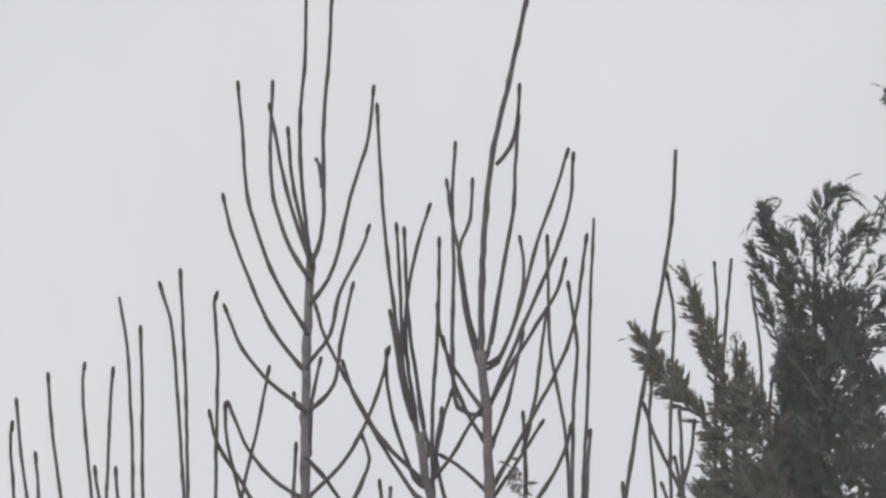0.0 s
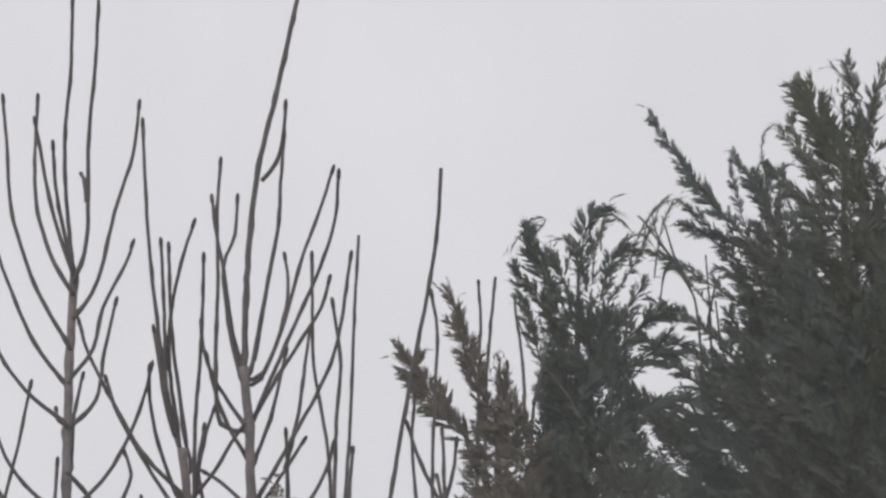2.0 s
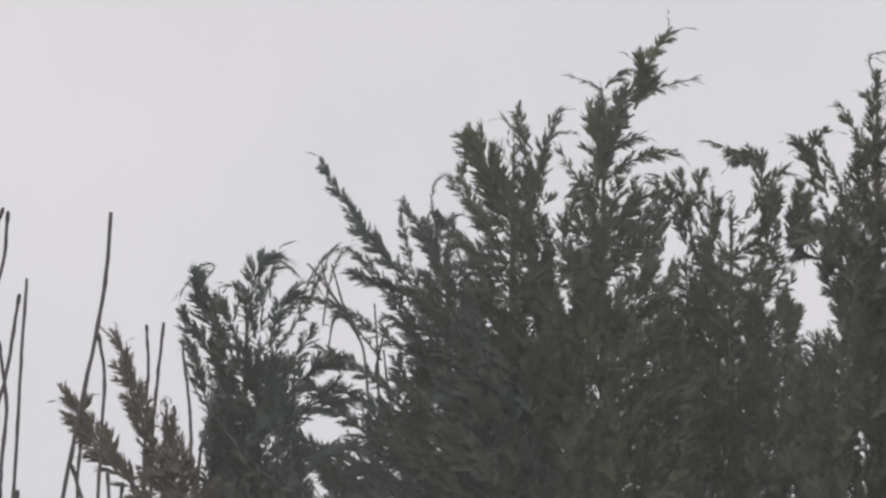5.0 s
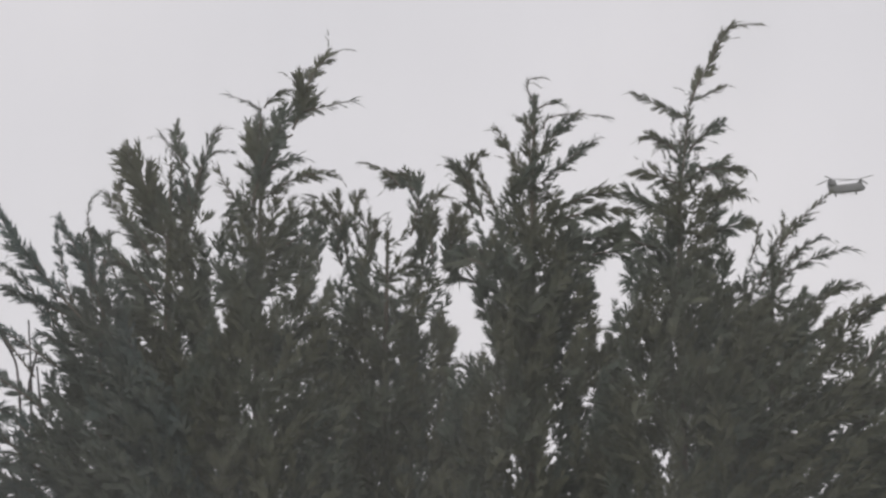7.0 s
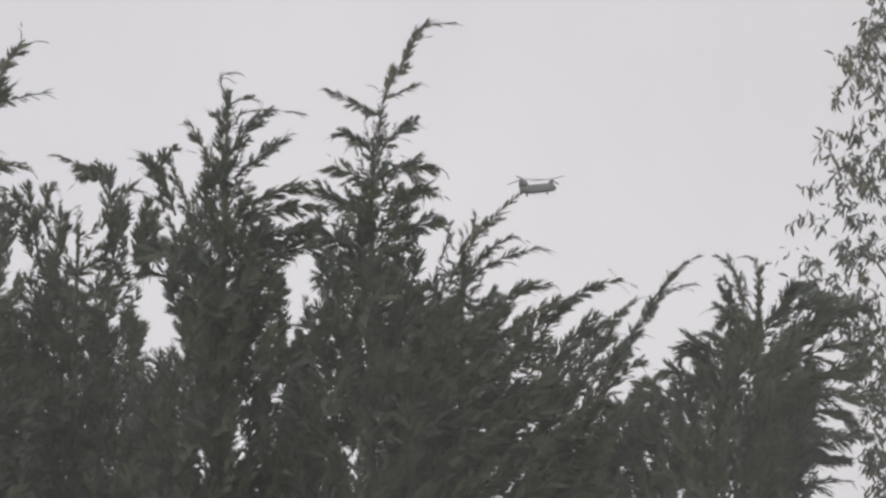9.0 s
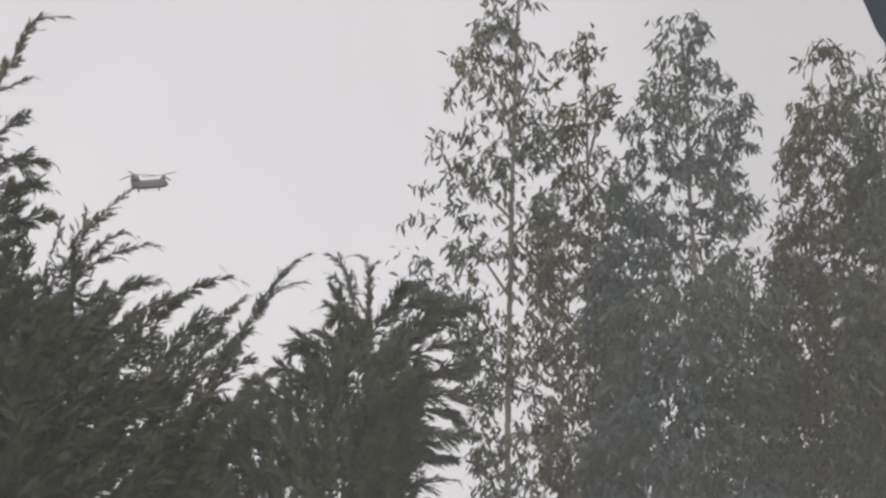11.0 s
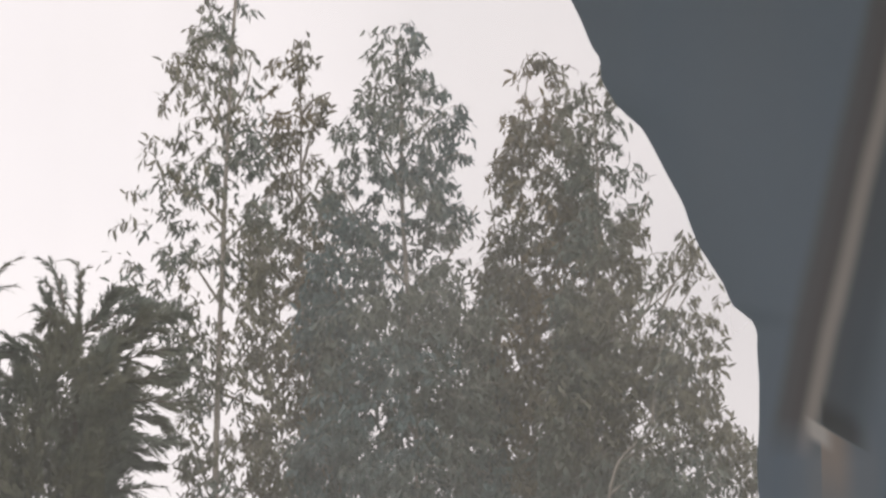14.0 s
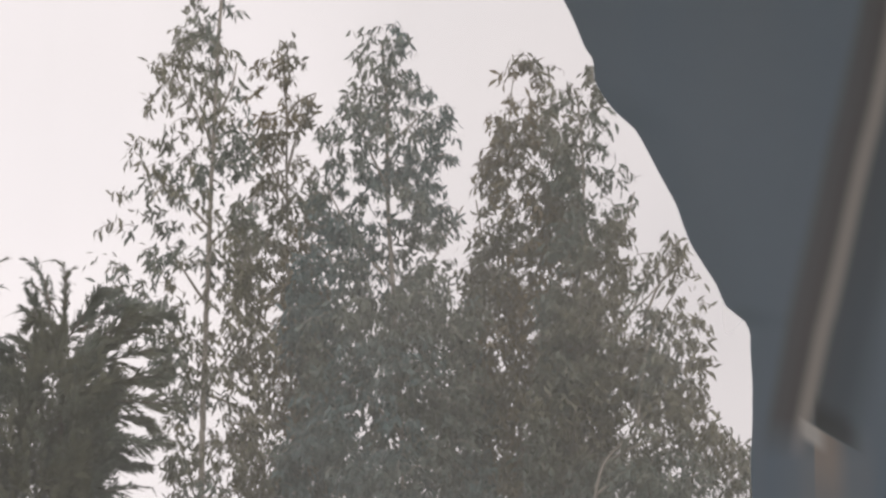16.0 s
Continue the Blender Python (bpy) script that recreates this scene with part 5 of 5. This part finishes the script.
stem(tree, 'limb', [(0.111, 11.801), (-0.129, 12.225), (-0.309, 12.589)], 0.0195, 0.0075, gum_bark, 0)
stem(tree, 'limb', [(0.022, 9.101), (0.183, 9.399), (0.416, 9.698)], 0.0195, 0.0075, gum_bark, 0)
stem(tree, 'limb', [(0.058, 10.713), (0.351, 11.016), (0.586, 11.319)], 0.0195, 0.0075, gum_bark, 0)
stem(tree, 'limb', [(0.015, 9.161), (0.302, 9.044), (0.537, 8.749)], 0.0195, 0.0075, gum_bark, 0)
stem(tree, 'limb', [(0.139, 12.105), (0.28, 12.4), (0.34, 12.7)], 0.0195, 0.0075, gum_bark, 0)
leaf_crown(tree, [(13.822, 0.086, 0.115), (13.451, 0.19, 0.3), (12.959, 0.4, 0.42), (12.409, 0.64, 0.5), (11.8, 0.76, 0.56), (11.074, 0.99, 0.62), (10.592, 1.14, 0.64), (10.053, 0.976, 0.718), (9.576, 0.574, 0.718), (9.101, 0.402, 0.689), (8.511, 0.345, 0.747), (7.748, 0.402, 0.804)], 0.55, 0.74)
tree = gum_tree(44.0, 11.295, 'slim gum tree with sparse drooping leaves')
stem(tree, 'trunk', [(0.07, -0.1), (0.125, 4.483), (0.139, 7.472), (0.076, 8.912), (0.025, 10.495), (-0.002, 11.728), (-0.01, 12.474), (-0.066, 13.1)], 0.0458, 0.0118, gum_bark, 0)
stem(tree, 'limb', [(-0.002, 11.728), (0.13, 12.225), (0.312, 12.663)], 0.0200, 0.0076, gum_bark, 0)
stem(tree, 'limb', [(-0.01, 12.349), (0.129, 12.5), (0.3, 12.56)], 0.0200, 0.0076, gum_bark, 0)
stem(tree, 'limb', [(0.011, 11.418), (-0.171, 11.789), (-0.233, 12.1)], 0.0200, 0.0076, gum_bark, 0)
leaf_crown(tree, [(13.5, 0.15, 0.02), (13.05, 0.33, 0.06), (12.7, 0.38, 0.13), (12.55, 0.38, 0.4), (12.3, 0.38, 0.48), (11.95, 0.35, 0.3), (11.6, 0.353, 0.353), (11.11, 0.529, 0.411), (10.495, 0.588, 0.47), (9.579, 0.588, 0.529), (7.89, 0.588, 0.588)], 0.52, 1.3, gum_leaf_olive)
tree = gum_tree(43.0, 12.723, 'leafy gum tree with a rounded dense crown')
stem(tree, 'trunk', [(0.082, -0.1), (0.149, 4.405), (0.165, 7.341), (0.14, 8.513), (0.057, 9.997), (-0.022, 11.32), (-0.02, 12.23), (-0.06, 12.7), (-0.08, 12.95)], 0.0672, 0.0172, gum_bark, 0)
stem(tree, 'limb', [(-0.022, 11.32), (-0.234, 11.805), (-0.352, 12.11)], 0.0195, 0.0075, gum_bark, 0)
stem(tree, 'limb', [(0.003, 11.804), (0.26, 12.05), (0.4, 12.2)], 0.0195, 0.0075, gum_bark, 0)
stem(tree, 'limb', [(0.046, 10.296), (-0.353, 10.777), (-0.648, 11.321)], 0.0195, 0.0075, gum_bark, 0)
stem(tree, 'limb', [(0.057, 9.937), (0.47, 10.595), (0.768, 11.136)], 0.0195, 0.0075, gum_bark, 0)
stem(tree, 'limb', [(0.113, 9.104), (0.641, 9.578), (0.878, 9.935)], 0.0195, 0.0075, gum_bark, 0)
stem(tree, 'limb', [(0.112, 8.749), (-0.413, 9.343), (-0.765, 9.7)], 0.0195, 0.0075, gum_bark, 0)
leaf_crown(tree, [(13.19, 0.2, 0.05), (12.95, 0.36, 0.16), (12.78, 0.4, 0.24), (12.44, 0.5, 0.42), (12.12, 0.6, 0.68), (11.81, 0.75, 0.74), (11.5, 0.8, 0.62), (11.26, 0.85, 0.6), (10.897, 0.9, 0.689), (10.296, 1.034, 0.804), (9.579, 1.091, 0.976), (8.749, 1.149, 1.091), (7.75, 1.149, 1.149)], 0.6, 2.6, gum_leaf_blue)
tree = gum_tree(43.5, 14.705, 'gum tree with wispy leading shoots')
stem(tree, 'trunk', [(-0.061, -0.1), (-0.11, 4.44), (-0.122, 7.4), (-0.14, 8.584), (-0.215, 10.024), (-0.261, 11.422), (-0.245, 12.0), (-0.215, 12.35), (-0.185, 12.65)], 0.0604, 0.005, gum_bark, 0)
stem(tree, 'limb', [(-0.26, 11.605), (-0.14, 11.9), (-0.06, 12.2)], 0.0198, 0.0076, gum_bark, 0)
stem(tree, 'limb', [(-0.215, 10.024), (-0.476, 10.693), (-0.59, 11.303)], 0.0198, 0.0076, gum_bark, 0)
stem(tree, 'limb', [(-0.187, 9.783), (0.294, 10.503), (0.599, 11.107)], 0.0198, 0.0076, gum_bark, 0)
stem(tree, 'limb', [(-0.163, 9.182), (-0.484, 9.665), (-0.778, 10.03)], 0.0198, 0.0076, gum_bark, 0)
leaf_crown(tree, [(13.0, 0.26, 0.03), (12.7, 0.36, 0.05), (12.3, 0.38, 0.15), (11.95, 0.41, 0.5), (11.7, 0.55, 0.55), (11.0, 0.66, 0.6), (10.264, 0.72, 0.68), (9.54, 0.8, 0.74), (8.703, 0.88, 0.74), (7.812, 0.88, 0.8)], 0.85, 2.5, gum_leaf_olive)
tree = gum_tree(42.5, 15.455, 'gum tree with a dense spreading crown')
stem(tree, 'trunk', [(-0.092, -0.1), (-0.166, 4.36), (-0.184, 7.267), (-0.141, 8.423), (-0.066, 9.886), (-0.022, 11.072), (-0.04, 11.75), (-0.08, 12.2)], 0.0590, 0.0114, gum_bark, 0)
stem(tree, 'limb', [(-0.066, 9.886), (0.32, 10.591), (0.501, 11.124)], 0.0193, 0.0074, gum_bark, 0)
stem(tree, 'limb', [(-0.1, 9.475), (0.425, 9.88), (0.666, 10.527)], 0.0193, 0.0074, gum_bark, 0)
stem(tree, 'limb', [(-0.087, 9.592), (0.484, 9.939), (0.836, 10.288)], 0.0193, 0.0074, gum_bark, 0)
stem(tree, 'limb', [(-0.14, 8.54), (0.126, 9.062), (0.651, 9.584)], 0.0193, 0.0074, gum_bark, 0)
stem(tree, 'limb', [(-0.143, 8.307), (0.409, 8.767), (1.044, 8.993)], 0.0193, 0.0074, gum_bark, 0)
stem(tree, 'limb', [(-0.174, 8.075), (0.116, 8.304), (0.406, 8.534)], 0.0193, 0.0074, gum_bark, 0)
leaf_crown(tree, [(12.6, 0.25, 0.03), (12.33, 0.46, 0.24), (12.02, 0.5, 0.27), (11.6, 0.42, 0.36), (11.1, 0.4, 0.47), (10.8, 0.4, 0.42), (10.45, 0.4, 0.44), (10.0, 0.48, 0.5), (9.6, 0.51, 0.7), (9.298, 0.511, 0.75), (8.888, 0.624, 0.5), (8.422, 0.681, 0.25), (7.669, 0.681, 0.2)], 0.52, 2.5)
tree = gum_tree(41.5, 16.558, 'low leafy gum with pale forked stems')
stem(tree, 'trunk', [(-0.415, -0.1), (-0.747, 4.282), (-0.83, 7.137), (-0.738, 7.813), (-0.621, 8.208), (-0.309, 8.488)], 0.0432, 0.0166, gum_bark, 0)
stem(tree, 'limb', [(-0.621, 8.208), (-0.255, 8.373), (0.194, 8.424)], 0.0188, 0.0072, gum_bark, 0)
stem(tree, 'limb', [(-0.738, 7.869), (-0.484, 8.036), (-0.035, 8.087)], 0.0188, 0.0072, gum_bark, 0)
stem(tree, 'limb', [(-0.236, 9.631), (-0.06, 10.0), (0.16, 10.2)], 0.0188, 0.0072, gum_bark, 0)
stem(tree, 'limb', [(-0.308, 8.545), (-0.183, 9.4), (0.107, 9.971)], 0.0188, 0.0072, gum_bark, 0)
leaf_crown(tree, [(10.85, 0.2, 0.05), (10.55, 0.33, 0.1), (10.2, 0.33, 0.25), (9.83, 0.3, 0.42), (9.28, 0.2, 0.42), (8.75, 0.25, 0.35), (8.45, 0.4, 0.6), (8.3, 0.55, 0.84), (7.7, 0.6, 0.92), (7.2, 0.6, 0.86)], 0.45, 1.9)


# ---------------- the far helicopter
def helicopter():
    top = tagged(new("helicopter"), "grey tandem-rotor helicopter flying far off in haze", "helicopter")
    secs = [(-7.6, 0.9, 1.2, 0.6), (-6.8, 1.1, 1.6, 0.3), (-4.5, 1.2, 1.85, 0.0), (0, 1.2, 1.9, 0.0), (4.6, 1.2, 1.9, 0.0), (6.2, 1.15, 1.7, -0.1), (7.3, 0.8, 1.1, -0.35), (7.9, 0.3, 0.45, -0.5)]
    bm = bmesh.new()
    rings = []
    for x, hw, hh, cz in secs:
        ring = []
        for k in range(16):
            a = k * math.tau / 16
            c, s = math.cos(a), math.sin(a)
            ring.append(bm.verts.new((x, hw * math.copysign(abs(c) ** 0.6, c), cz + hh * math.copysign(abs(s) ** 0.6, s))))
        rings.append(ring)
    for r0, r1 in zip(rings, rings[1:]):
        for k in range(16):
            bm.faces.new((r0[k], r0[(k + 1) % 16], r1[(k + 1) % 16], r1[k]))
    bm.faces.new(rings[0])
    bm.faces.new(rings[-1][::-1])
    bmesh.ops.recalc_face_normals(bm, faces=bm.faces)
    part("fuselage", bm, heli_grey, top, smooth=True)

    def pylon(x0, x1, t0, t1, z1):
        bm = bmesh.new()
        lo = [bm.verts.new(v) for v in ((x0, -0.7, 1.2), (x1, -0.7, 1.2), (x1, 0.7, 1.2), (x0, 0.7, 1.2))]
        hi = [bm.verts.new(v) for v in ((t0, -0.45, z1), (t1, -0.45, z1), (t1, 0.45, z1), (t0, 0.45, z1))]
        for k in range(4):
            bm.faces.new((lo[k], lo[(k + 1) % 4], hi[(k + 1) % 4], hi[k]))
        bm.faces.new(hi)
        bm.faces.new(lo[::-1])
        bmesh.ops.bevel(bm, geom=bm.edges[:], offset=0.2, segments=3, affect="EDGES")
        part("pylon", bm, heli_grey, top, smooth=True)

    pylon(-8.0, -3.4, -7.7, -4.6, 4.3)
    pylon(4.4, 7.0, 5.2, 6.6, 2.9)
    for hub_x, hub_z, turn in ((-6.2, 4.7, 20), (5.9, 3.3, 75)):
        bm = bmesh.new()
        bmesh.ops.create_cone(bm, segments=12, radius1=0.45, radius2=0.3, depth=0.7, cap_ends=True, matrix=Matrix.Translation((hub_x, 0, hub_z - 0.1)))
        hub = part("rotor_hub", bm, heli_dark, top)
        for k in range(3):
            bm = bmesh.new()
            box(bm, 0.4, 9.1, -0.38, 0.38, -0.05, 0.05, 0.03)
            for v in bm.verts:
                v.co.z -= 0.006 * v.co.x ** 2
            bmesh.ops.transform(bm, verts=bm.verts, matrix=Matrix.Translation((hub_x, 0, hub_z + 0.15)) @ Matrix.Rotation(radians(turn + 120 * k), 4, "Z"))
            part("rotor_blade", bm, heli_dark, hub)
    for s in (-1, 1):
        bm = bmesh.new()
        bmesh.ops.create_cone(bm, segments=14, radius1=0.5, radius2=0.42, depth=2.2, cap_ends=True, matrix=Matrix.Translation((-5.6, s * 1.35, 2.1)) @ Matrix.Rotation(radians(90), 4, "Y"))
        part("engine", bm, heli_dark, top, smooth=True)
        bm = bmesh.new()
        box(bm, -4.4, 4.3, s * 1.2 - 0.25, s * 1.2 + 0.25, -1.6, -0.4, 0.2)
        part("fuel_tank", bm, heli_grey, top)
        for x in (-4.8, 3.9):
            bm = bmesh.new()
            bmesh.ops.create_cone(bm, segments=16, radius1=0.42, radius2=0.42, depth=0.3, cap_ends=True, matrix=Matrix.Translation((x, s * 1.35, -2.35)) @ Matrix.Rotation(radians(90), 4, "X"))
            box(bm, x - 0.08, x + 0.08, s * 1.25 - 0.06, s * 1.25 + 0.06, -2.3, -1.4)
            part("wheel", bm, heli_dark, top)
    bm = bmesh.new()
    box(bm, 6.45, 7.2, -0.78, 0.78, 0.2, 0.95, 0.15)
    part("windscreen", bm, heli_glass, top)
    d, b, e = 1750.0, radians(5.198), radians(12.5)
    top.matrix_basis = pose(d * math.sin(b), d * math.cos(b), 1.6 + d * math.tan(e), 0, 0, -12) @ pose(0, 0, 0, 0, -4, 0)


helicopter()
